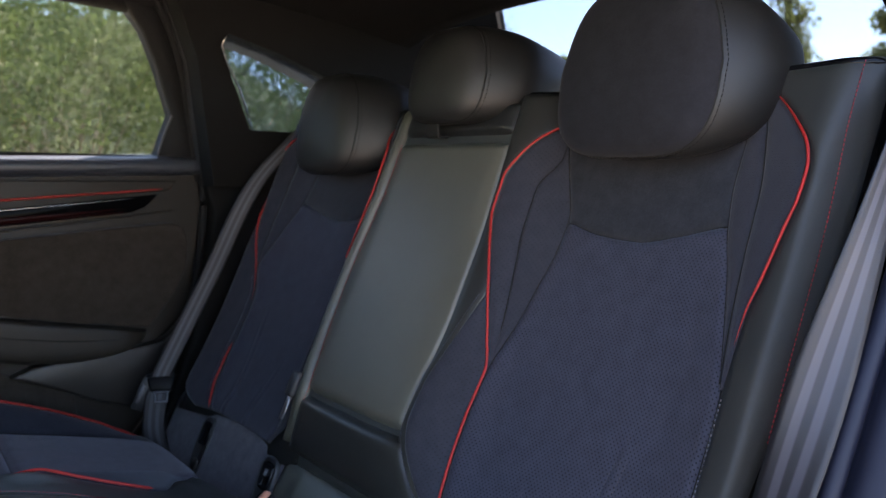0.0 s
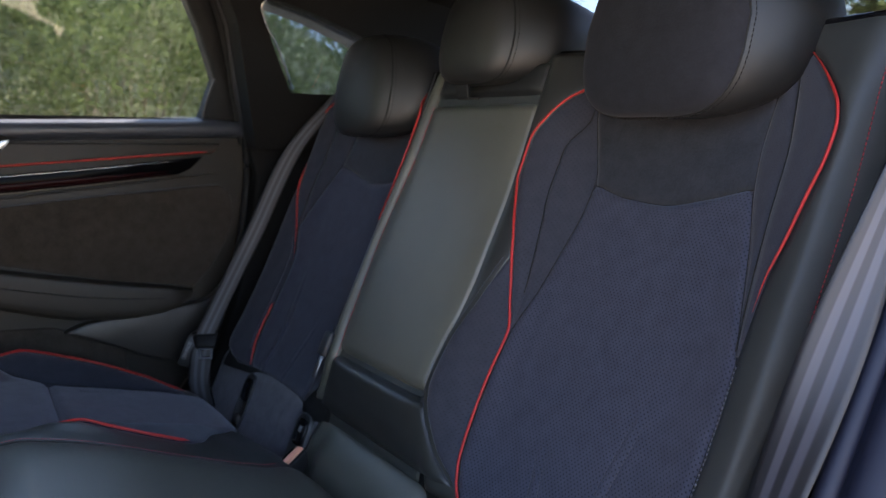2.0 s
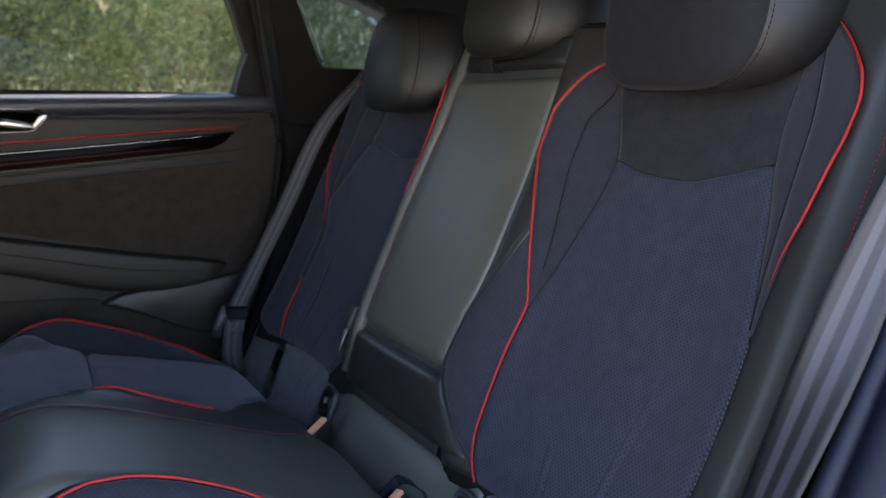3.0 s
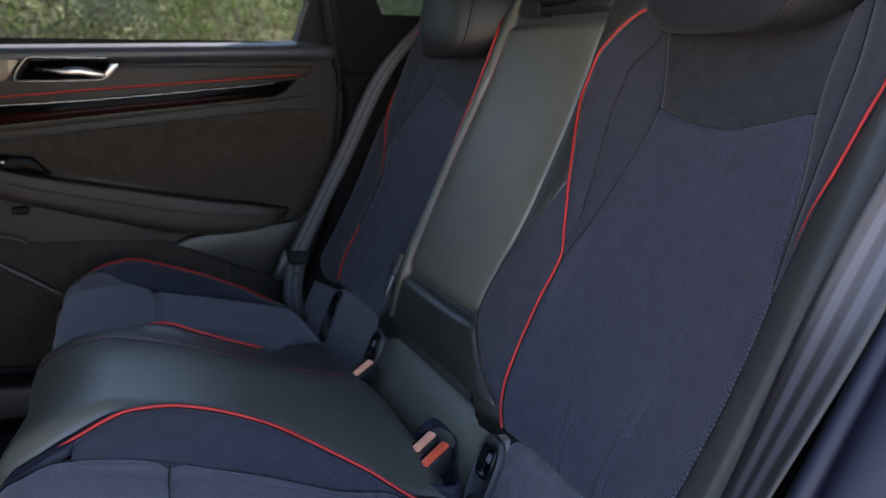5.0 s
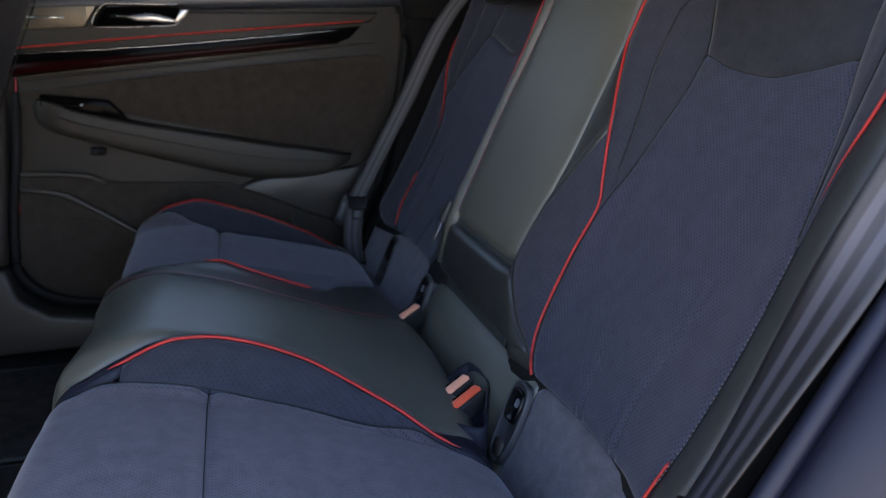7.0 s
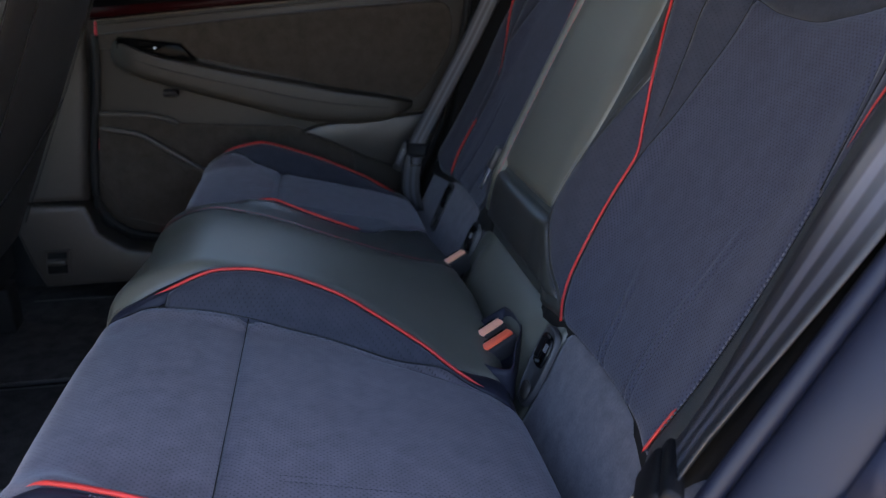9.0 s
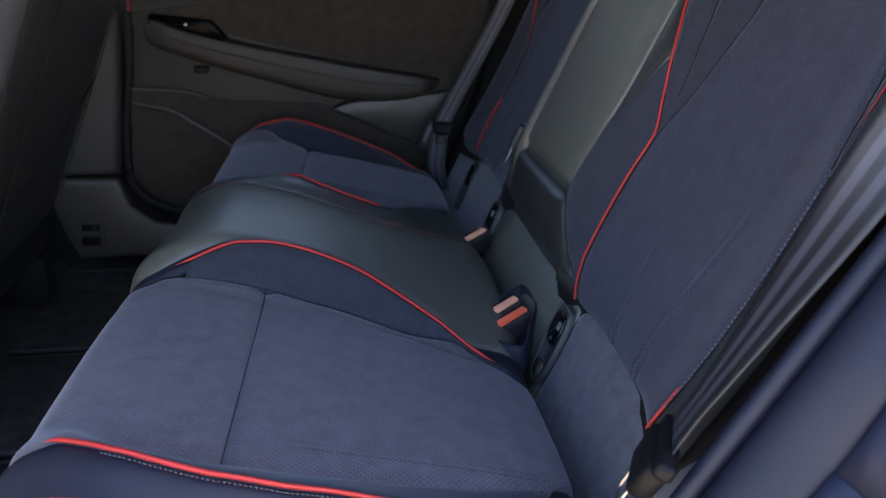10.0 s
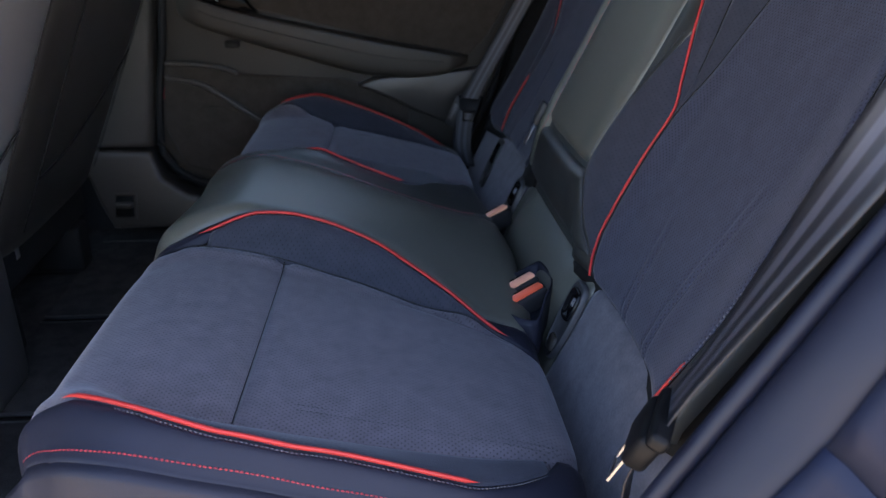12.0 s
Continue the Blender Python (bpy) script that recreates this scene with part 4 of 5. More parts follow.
# ---- seat belts and buckles ----
def shoulder_belt(far):
    belt = thing("seat_belt", "grey striped seat belt hanging beside the backrest with its tongue", "seat belt", mirrored((0.56, 0.31, 0.60), far), "seat belts")
    path = [mirrored(p, far) for p in smooth_path([(0.555, 0.318, 0.695), (0.569, 0.318, 0.72), (0.614, 0.316, 0.80), (0.67, 0.314, 0.90), (0.725, 0.312, 1.0), (0.781, 0.31, 1.1), (0.86, 0.312, 1.215), (0.915, 0.325, 1.262), (0.96, 0.34, 1.265)], 60)]
    if far:
        path = smooth_path([(0.562, 1.628, 0.68), (0.575, 1.630, 0.705), (0.680, 1.632, 0.90), (0.780, 1.630, 1.092), (0.868, 1.622, 1.19), (0.92, 1.61, 1.235), (0.97, 1.60, 1.24)], 60)
    a0, a1 = Vector((-0.55, -0.85, 0)), Vector((0.98, -0.10, 0))

    def across(v):
        if far:
            return Vector((0.94, -0.35, 0))
        d = a0.lerp(a1, min(1, v / 0.75))
        d = Vector((max(d.x, -0.35), d.y, 0.0))
        return d
    ribbon(path, across, 0.041 if far else 0.052, 0.0016, WEBBING, belt)
    lap = [mirrored(p, far) for p in smooth_path([(0.556, 0.316, 0.70), (0.545, 0.318, 0.66), (0.545, 0.322, 0.60), (0.56, 0.325, 0.53)], 20)]
    if far:
        lap = smooth_path([(0.570, 1.628, 0.68), (0.555, 1.628, 0.64), (0.55, 1.63, 0.58), (0.56, 1.63, 0.52)], 20)
    ribbon(lap, lambda v: (0.94, -0.35, 0) if far else (-0.5, -0.85, 0), 0.046, 0.0016, WEBBING, belt, "lap_webbing")
    # tongue: plastic grip with a steel plate
    c = Vector((0.566, 1.627, 0.672)) if far else Vector((0.556, 0.318, 0.70))
    grip = rounded_box((-0.011, -0.036, -0.022), (0.011, 0.036, 0.020), 0.008, 3)
    turn = Matrix.Translation(c) @ Matrix.Scale(0.78 if far else 1.0, 4) @ Matrix.Rotation(radians(70 if far else -28), 4, "Z") @ Matrix.Rotation(radians(24), 4, "Y")
    for v in grip.verts:
        v.co.y *= 1 - 0.25 * max(0, -v.co.z / 0.022)
    grip.transform(turn)
    g = part("tongue_grip", grip, GRIP, belt, "black plastic tongue grip")
    guard = rounded_box((-0.006, -0.039, 0.014), (0.012, 0.039, 0.030), 0.005, 2)
    guard.transform(turn)
    part("grip_lip", guard, GRIP, g)
    plate = ring_slab([(-0.017, -0.052), (0.017, -0.052), (0.019, -0.016), (-0.019, -0.016)], [(-0.012, -0.047), (0.012, -0.047), (0.013, -0.026), (-0.013, -0.026)], 0, -0.0065, -0.0045)
    plate.transform(turn)
    part("steel_plate", plate, CHROME_DARK if far else STEEL, belt, "bright steel tongue plate", False)
    if far:
        fc = bpy.data.curves.new("lettering", "FONT")
        fc.body, fc.size, fc.extrude = "AIRBAG", 0.012, 0.0002
        fc.align_x = "CENTER"
        ob = new("lettering", fc)
        ob.data.materials.append(GREY_PRINT)
        ob.parent = belt
        ob.matrix_parent_inverse = Matrix.Translation(-Vector(belt.location))
        r, u = Vector((0.94, -0.34, 0)), Vector((0, 0, 1))
        tx, tn = (-0.38 * r - 0.925 * u), Vector((-0.34, -0.94, 0))
        ty = tn.cross(tx)
        face = Matrix((tx, ty, tn)).transposed().to_4x4()
        ob.matrix_basis = Matrix.Translation((0.524, 1.640, 0.655)) @ face
        tab = rounded_box((-0.036, -0.004, -0.004), (0.036, 0.019, -0.0012), 0.001, 1)
        tab.transform(Matrix.Translation((0.524, 1.640, 0.655)) @ face)
        part("tag", tab, PLASTIC, belt, "black cloth tag")
    return belt


shoulder_belt(False)
shoulder_belt(True)


def middle_belt():
    belt = thing("middle_seat_belt", "thin grey seat belt lying along the middle backrest with hanging tongue", "seat belt", (0.62, 1.175, 0.68))
    edge = lambda z: 2 * YC - middle_edge_far(z) + 0.030 - 0.012 * ease((0.9 - z) / 0.1)
    path = [on_back(edge(z), z, 0.005) for z in np.linspace(0.78, 1.24, 40)]
    ribbon(path, lambda v: (0.25, 1, 0), 0.010, 0.0015, WEBBING, belt)
    t = rounded_box((-0.006, -0.012, -0.022), (0.006, 0.012, 0.022), 0.004, 2)
    t.transform(Matrix.Translation(on_back(1.178, 0.757, 0.013)) @ Matrix.Rotation(radians(25), 4, "Y"))
    part("tongue_grip", t, PLASTIC, belt, "black plastic tongue grip")
    p = rounded_box((-0.0012, -0.006, -0.026), (0.0012, 0.006, 0.014), 0.001, 1)
    p.transform(Matrix.Translation(on_back(1.178, 0.722, 0.016)) @ Matrix.Rotation(radians(25), 4, "Y"))
    part("steel_plate", p, STEEL, belt, "bright steel tongue plate")
    return belt


middle_belt()


def buckle(x, y, z, yaw, pitch, label, button):
    b = thing("belt_buckle", label, "belt buckle", (x, y, z - 0.02), "belt buckles")
    m = Matrix.Translation((x, y, z)) @ Matrix.Scale(1.1, 4) @ Matrix.Rotation(radians(yaw + 3), 4, "Z") @ Matrix.Rotation(radians(pitch), 4, "Y")
    # long axis along local x, top face up
    body = rounded_box((-0.044, -0.0115, -0.030), (0.044, 0.0115, 0.003), 0.005, 3)
    body.transform(m)
    part("housing", body, PLASTIC, b, "black plastic housing")
    key = rounded_box((-0.041, -0.0065, 0.0), (0.041, 0.0060, 0.0075), 0.003, 3)
    key.transform(m)
    part("push_button", key, button, b, "red push button")
    lip = rounded_box((-0.036, 0.0062, 0.0), (0.036, 0.0105, 0.0055), 0.001, 1)
    lip.transform(m)
    part("slot_lip", lip, GLOSS, b)
    return b


def buckle_pocket(far):
    """The leather well sewn into the rear of the cushion round the buckles."""
    well = thing("buckle_pocket", "leather pocket in the cushion round the belt buckles", "seat trim", mirrored((0.55, 0.84, 0.55), far), "buckle pockets")
    corners = [(0.516, 0.866), (0.552, 0.888), (0.588, 0.902), (0.596, 0.842), (0.574, 0.785), (0.550, 0.735), (0.528, 0.748), (0.510, 0.79)]
    loop = smooth_path([(*p, 0) for p in corners + corners[:1]], 33)[:32]
    c, n = Vector((0.552, 0.82, 0)), 32
    rings = []
    for f, up in ((1.10, -0.05), (1.08, -0.004), (1.04, 0.004), (0.98, 0.003), (0.93, -0.008), (0.88, -0.026)):
        ring = []
        for p in loop:
            q = c + (p - c) * f
            lift = 0.575 + 0.34 * max(0.0, q.x - 0.552) + up
            ring.append(mirrored((q.x, q.y, lift), far))
        rings.append(ring)
    vs = [p for r in rings for p in r]
    fs = [(k * n + i, k * n + (i + 1) % n, (k + 1) * n + (i + 1) % n, (k + 1) * n + i) for k in range(5) for i in range(n)] + [tuple(5 * n + i for i in range(n))]
    lump("well", (vs, fs), LEATHER_SKYLIT, well)
    return well


buckle_pocket(False)
buckle(0.534, 0.838, 0.577, 27, -12, "red and black seat belt buckle sitting in the cushion pocket", PRESS_PALE)
buckle(0.540, 0.806, 0.575, 26, -12, "red and black seat belt buckle sitting in the cushion pocket", BUCKLE_RED)
buckle(0.543, 1.135, 0.576, 30, -12, "pale red seat belt buckle standing out of the bench cushion", PRESS_PALE)


# ---- closed door across the car ----
def lean_in(z):
    """How far the side of the cabin comes inwards with height."""
    return 0.33 * max(0.0, z - 1.15)


def sheared(bm):
    for v in bm.verts:
        v.co.y -= lean_in(v.co.z)
    return bm


door = thing("door_1", "closed dark rear door with leather, suede and gloss black trim", "car door", (0.25, 1.78, 0.45), kind="structure")
outline = [(-0.155, 1.135), (0.70, 1.15), (0.712, 1.05), (0.700, 0.93), (0.660, 0.75), (0.60, 0.60), (0.52, 0.50), (0.40, 0.445), (0.0, 0.440), (-0.09, 0.450), (-0.155, 0.480), (-0.195, 0.54), (-0.185, 0.66), (-0.16, 0.80), (-0.145, 0.93)]
part("door_panel", slab(outline, 1, 1.750, 1.82, 0.012, 3), LEATHER_DOOR, door, "brown-black door panel")
seal = [(x, 1.748, z) for x, z in outline[1:]]
lump("door_seal", tube(smooth_path(seal, 120), 0.009, 8), RUBBER, door, "black rubber seal")


def rib(name, pts, r, mat, label="", n=40, taper=0.03):
    return lump(name, tube(smooth_path(pts, n), r, 8, taper), mat, door, label)


# window ledge: soft top roll
prof = [(1.752, 1.098), (1.735, 1.104), (1.727, 1.116), (1.731, 1.132), (1.748, 1.142), (1.80, 1.146), (1.80, 1.098)]
vs, fs = [], []
xs = np.linspace(-0.42, 0.705, 30)
for x in xs:
    k = (x + 0.05) / 0.65
    vs += [Vector((x, y, z + 0.0185 * k - 0.006)) for y, z in prof]
m = len(prof)
fs = [(i * m + j, i * m + (j + 1) % m, (i + 1) * m + (j + 1) % m, (i + 1) * m + j) for i in range(len(xs) - 1) for j in range(m)] + [tuple(range(m))[::-1], tuple((len(xs) - 1) * m + j for j in range(m))]
lump("window_ledge", (vs, fs), LEDGE, door, "blue-black soft window ledge")

# upper trim with the red line, the gloss wedge and its bright edge
upper = [(-0.15, 1.094), (0.645, 1.100), (0.625, 1.078), (0.30, 1.056), (-0.15, 1.02)]
part("upper_trim", slab(upper, 1, 1.733, 1.755, 0.004), LEATHER_DOOR, door, "dark leather upper trim")
rib("piping", [(-0.15, 1.734, 1.022), (0.12, 1.733, 1.045), (0.40, 1.733, 1.066), (0.632, 1.735, 1.083)], 0.0022, PIPING, "red piping")
wedge = [(-0.15, 1.012), (0.125, 1.026), (0.36, 1.046), (0.605, 1.070), (0.575, 1.042), (0.545, 1.030), (0.36, 1.012), (0.12, 0.990), (-0.15, 0.963)]
part("gloss_strip", slab(wedge, 1, 1.737, 1.757, 0.004), GLOSS_STRIP, door, "gloss black strip")
rib("chrome_line", [(-0.15, 1.736, 1.010), (0.125, 1.735, 1.0245), (0.36, 1.735, 1.0435), (0.56, 1.737, 1.062)], 0.0014, CHROME, "bright chrome line")
# red reflection in the gloss black, modelled as a thin dark red slab
part("red_reflection", slab([(-0.15, 0.990), (0.12, 1.008), (0.36, 1.028), (0.54, 1.040), (0.36, 1.017), (0.12, 0.995), (-0.15, 0.969)], 1, 1.7355, 1.742, 0.001, 1), DARK_RED, door, "dark red reflection drawn on the gloss strip")
rib("piping", [(-0.15, 1.7365, 0.968), (0.12, 1.736, 0.994), (0.36, 1.736, 1.016), (0.54, 1.738, 1.033)], 0.0014, DARK_RED, "thin dark red line")
rib("ridge", [(-0.15, 1.742, 0.951), (0.12, 1.740, 0.978), (0.36, 1.740, 1.003), (0.56, 1.744, 1.024), (0.65, 1.752, 1.033)], 0.0022, LEATHER_DOOR, "raised leather ridge", 50)

# pale reflection along the strip's lower edge, drawn as a bronze cord
rib("reflection_line", [(-0.15, 1.737, 0.9615), (0.12, 1.7365, 0.9885), (0.36, 1.7365, 1.0105), (0.545, 1.739, 1.0285)], 0.0010, BRONZE, "thin pale reflection line along the gloss strip")

# suede middle panel
field = [(-0.14, 0.90), (-0.14, 0.932), (0.06, 0.955), (0.36, 0.985), (0.62, 1.004), (0.648, 1.002), (0.664, 0.990), (0.672, 0.965), (0.672, 0.93), (0.664, 0.895), (0.645, 0.855), (0.615, 0.810), (0.58, 0.772), (0.40, 0.80), (0.06, 0.88)]
part("suede_field", slab(field, 1, 1.742, 1.756, 0.005), SUEDE_DOOR, door, "dark suede middle panel")
rib("seam", [(-0.14, 1.7415, 0.932), (0.06, 1.7415, 0.955), (0.36, 1.7405, 0.985), (0.64, 1.7415, 1.008)], 0.0013, DARK_THREAD)

# armrest
arm_top = spline([-0.115, -0.104, -0.018, 0.079, 0.229, 0.385, 0.50, 0.572], [0.905, 0.918, 0.890, 0.866, 0.835, 0.804, 0.784, 0.768])
arm_low = spline([-0.115, -0.108, -0.059, 0.013, 0.161, 0.342, 0.423, 0.492, 0.552, 0.572], [0.876, 0.864, 0.840, 0.816, 0.772, 0.725, 0.719, 0.724, 0.744, 0.758])
arm_section = [(0, 0), (0, 0.040), (0.010, 0.047), (0.03, 0.0505), (0.08, 0.0520), (0.22, 0.0524), (0.385, 0.0526), (0.55, 0.0525), (0.70, 0.0520), (0.86, 0.0500), (0.94, 0.046), (0.985, 0.037), (1, 0.022), (1, 0)]
nx, nv = 60, len(arm_section)
vs = []
for i in range(nx + 1):
    x = -0.115 + 0.687 * i / nx
    t, b = arm_top(x), arm_low(x)
    k = min(1.0, (x + 0.115) / 0.05, (0.574 - x) / 0.05)
    for f, out in arm_section:
        vs.append((x, 1.752 - out * max(k, 0.02) ** 0.3, t + (b - t) * f))
fs = [(i * nv + j, i * nv + j + 1, (i + 1) * nv + j + 1, (i + 1) * nv + j) for i in range(nx) for j in range(nv - 1)]
lump("armrest", (vs, fs), LEATHER_DOOR, door, "padded leather armrest")
lump("seam", tube([(x, 1.6990, arm_top(x) + 0.385 * (arm_low(x) - arm_top(x))) for x in np.linspace(-0.06, 0.51, 50)], 0.0012, 6), RUBBER, door)
switch = [(-0.098, 0.905), (-0.094, 0.928), (0.038, 0.912), (0.072, 0.874), (-0.02, 0.888)]
part("switch_panel", slab(switch, 1, 1.712, 1.75, 0.003), GLOSS_STRIP, door, "black window switch panel")
part("switch", rounded_box((-0.05, 1.706, 0.899), (-0.015, 1.716, 0.909), 0.003), GLOSS_STRIP, door)
part("switch_mark", rounded_box((-0.018, 1.7045, 0.903), (-0.012, 1.7065, 0.908), 0.0008, 1), WHITE, door, "small white switch mark")
hook = rounded_box((-0.012, 1.722, 0.792), (0.022, 1.745, 0.808), 0.005, 2)
part("grip_recess", hook, RUBBER, door, "dark grip recess")

# inner release handle in its bezel, and the tweeter grille
bez_o = [(0.020, 1.064), (0.185, 1.069), (0.198, 1.076), (0.224, 1.104), (0.205, 1.113), (0.050, 1.114)]
bez_i = [(0.0290, 1.0685), (0.183, 1.0725), (0.190, 1.0775), (0.2020, 1.1030), (0.197, 1.1075), (0.0555, 1.1095)]
bezel = part("handle_bezel", ring_slab(bez_o, bez_i, 1, 1.727, 1.745), GLOSS_STRIP, door, "gloss black handle bezel", False)
lump("bezel_edge", tube(smooth_path([(0.200, 1.7265, 1.1135), (0.052, 1.7265, 1.1135), (0.046, 1.7265, 1.110), (0.0225, 1.7265, 1.070), (0.027, 1.7265, 1.0655), (0.180, 1.7265, 1.0690), (0.196, 1.7265, 1.0760), (0.2215, 1.7265, 1.1035)], 60), 0.0014, 8), CHROME, bezel, "bright chrome bezel edge")
part("corner_cap", slab([(0.186, 1.0735), (0.197, 1.0775), (0.2215, 1.1035), (0.2035, 1.1030)], 1, 1.7245, 1.730, 0.002, 2), CHROME, bezel, "bright chrome bezel corner")
part("handle_well", slab(bez_i, 1, 1.7312, 1.748, 0), GLOSS_STRIP, door, "gloss black handle well")
lever_line = smooth_path([(0.072, 1.735, 1.089), (0.090, 1.729, 1.0875), (0.115, 1.726, 1.0855), (0.140, 1.7245, 1.0860), (0.165, 1.725, 1.0825), (0.192, 1.728, 1.0785)], 26)
vs, fs, k = [], [], 10
for i, p in enumerate(lever_line):
    f = i / 25
    tall = 0.0040 + 0.0055 * ease(f / 0.5) - 0.003 * ease((f - 0.75) / 0.25)
    for q in range(k):
        a = 2 * math.pi * q / k
        vs.append((p.x, p.y + 0.0045 * math.cos(a), p.z + tall * math.sin(a)))
fs = [(i * k + q, i * k + (q + 1) % k, (i + 1) * k + (q + 1) % k, (i + 1) * k + q) for i in range(25) for q in range(k)] + [tuple(range(k))[::-1], tuple(25 * k + q for q in range(k))]
lump("release_handle", (vs, fs), CHROME, door, "chrome release handle")
grille = [(-0.15, 1.060), (0.008, 1.064), (0.036, 1.112), (-0.15, 1.112)]
part("tweeter_grille", slab(grille, 1, 1.730, 1.745, 0.003), BRONZE, door, "bronze metal tweeter grille")
k = -0.148
while k < 0.012:
    gb = rounded_box((k, 1.7285, 1.066), (k + 0.0022, 1.7305, 1.108), 0.0006, 1)
    part("grille_slot", gb, PLASTIC, door)
    k += 0.0048
part("nameplate", rounded_box((-0.10, 1.7270, 1.083), (-0.03, 1.7295, 1.087), 0.0005, 1), CHROME, door, "plain bright bar")

# lower door: bin ridge, speaker field and the kick panel
part("lower_field", slab([(-0.165, 0.752), (-0.05, 0.750), (0.02, 0.728), (0.28, 0.712), (0.42, 0.66), (0.44, 0.52), (0.30, 0.46), (0.0, 0.458), (-0.14, 0.50), (-0.18, 0.60)], 1, 1.744, 1.760, 0.006, 3), SUEDE_DOOR, door, "dark lower door field")
rib("bin_ridge", [(-0.162, 1.742, 0.755), (-0.078, 1.738, 0.751), (-0.02, 1.737, 0.742), (0.012, 1.741, 0.727)], 0.006, TRIM_PALE, "pale raised ridge")
rib("bin_ridge", [(-0.166, 1.744, 0.722), (-0.083, 1.738, 0.706), (-0.02, 1.736, 0.668), (0.056, 1.738, 0.614), (0.14, 1.742, 0.56)], 0.007, PLASTIC_WARM, "rounded speaker ridge")
speaker = []
for i in range(36):
    a = 2 * math.pi * i / 36
    speaker.append((-0.055 + 0.085 * math.cos(a), 0.565 + 0.085 * math.sin(a)))
part("speaker_grille", slab(speaker, 1, 1.7425, 1.752, 0.003), SUEDE_DOOR, door, "dark round speaker grille")
kick = bent([(0.300, 0.700), (0.35, 0.718), (0.46, 0.728), (0.60, 0.742), (0.655, 0.79), (0.64, 0.72), (0.56, 0.60), (0.47, 0.625), (0.38, 0.668), (0.300, 0.700)], 44)[:-1]
part("kick_panel", slab(kick, 1, 1.722, 1.758, 0.006, 3), PLASTIC_DIM, door, "smooth brown-grey plastic kick panel")

# window frame and glass, leaning inwards
win_in = [(-0.40, 1.148), (0.608, 1.156), (0.632, 1.245), (0.590, 1.345), (0.556, 1.41), (0.500, 1.472), (0.40, 1.502), (-0.40, 1.51)]
win_out = [(-0.46, 1.10), (0.700, 1.10), (0.675, 1.215), (0.636, 1.355), (0.597, 1.436), (0.53, 1.515), (0.41, 1.548), (-0.46, 1.56)]
part("window_frame", sheared(ring_slab(win_out, win_in, 1, 1.752, 1.80)), RUBBER, door, "black window frame")
lump("window_seal", tube(smooth_path([(x, 1.756 - lean_in(z), z) for x, z in win_out[1:]], 80), 0.010, 8), RUBBER, door, "black rubber window seal")
lump("window_trim", tube(smooth_path([(0.6075, 1.752, 1.152), (0.6155, 1.742, 1.19), (0.6305, 1.722, 1.243)], 20), 0.0028, 8), PLASTIC_SOFT, door)
pane = part("window_pane", sheared(slab([(p[0], p[1]) for p in win_in], 1, 1.784, 1.788, 0)), GLASS_DOOR, door, "lightly tinted window pane", False)
pane.visible_shadow = False

# red edge line on the door's front edge
rib("edge_light", [(-0.142, 1.752, 0.965), (-0.150, 1.751, 0.88), (-0.162, 1.751, 0.755), (-0.175, 1.753, 0.66)], 0.003, RED_THREAD, "dark red edge line")

# ---- rear pillar, quarter glass, shoulder trims ----
q_in = [(0.775, 1.217), (0.686, 1.385), (0.700, 1.412), (0.820, 1.386), (0.950, 1.345), (1.14, 1.25), (1.12, 1.217)]
q_out = [(0.705, 1.09), (0.640, 1.355), (0.57, 1.50), (0.82, 1.545), (1.05, 1.535), (1.45, 1.40), (1.45, 1.08)]
pillar = thing("wall_pillar", "dark rear pillar trim round the small side window", "pillar trim", (0.9, 1.70, 0.6), kind="structure")


def pulled(bm, rate=0.28):
    for v in bm.verts:
        v.co.y -= rate * max(0.0, v.co.z - 1.09)
    return bm


part("upper_trim", pulled(ring_slab(q_out, q_in, 1, 1.672, 1.73)), PILLAR, pillar, "dark pillar trim", False)
part("lower_trim", slab([(0.705, 1.092), (1.45, 1.082), (1.45, 0.35), (0.50, 0.35), (0.60, 0.56), (0.668, 0.73), (0.712, 0.93), (0.722, 1.03)], 1, 1.715, 1.80, 0.01, 3), PILLAR, pillar, "black lower pillar trim")
# unseen outer skin, added to stop sun leaking past the pillar trim
part("outer_skin", pulled(ring_slab(q_out, q_in, 1, 1.734, 1.80)), BODY, pillar, "", False)
bez = tube(smooth_path([(0.778, 1.668 - 0.28 * 0.127, 1.217), (0.738, 1.668 - 0.28 * 0.21, 1.30), (0.692, 1.668 - 0.28 * 0.285, 1.375), (0.688, 1.668 - 0.28 * 0.305, 1.393), (0.70, 1.668 - 0.28 * 0.315, 1.409)], 30), 0.0026, 8)
lump("glass_bezel", bez, CHROME, pillar, "thin bright glass edge")
qp = part("quarter_pane", pulled(slab(q_in, 1, 1.705, 1.709, 0)), GLASS_DARK, pillar, "dark tinted quarter pane", False)
qp.visible_shadow = False


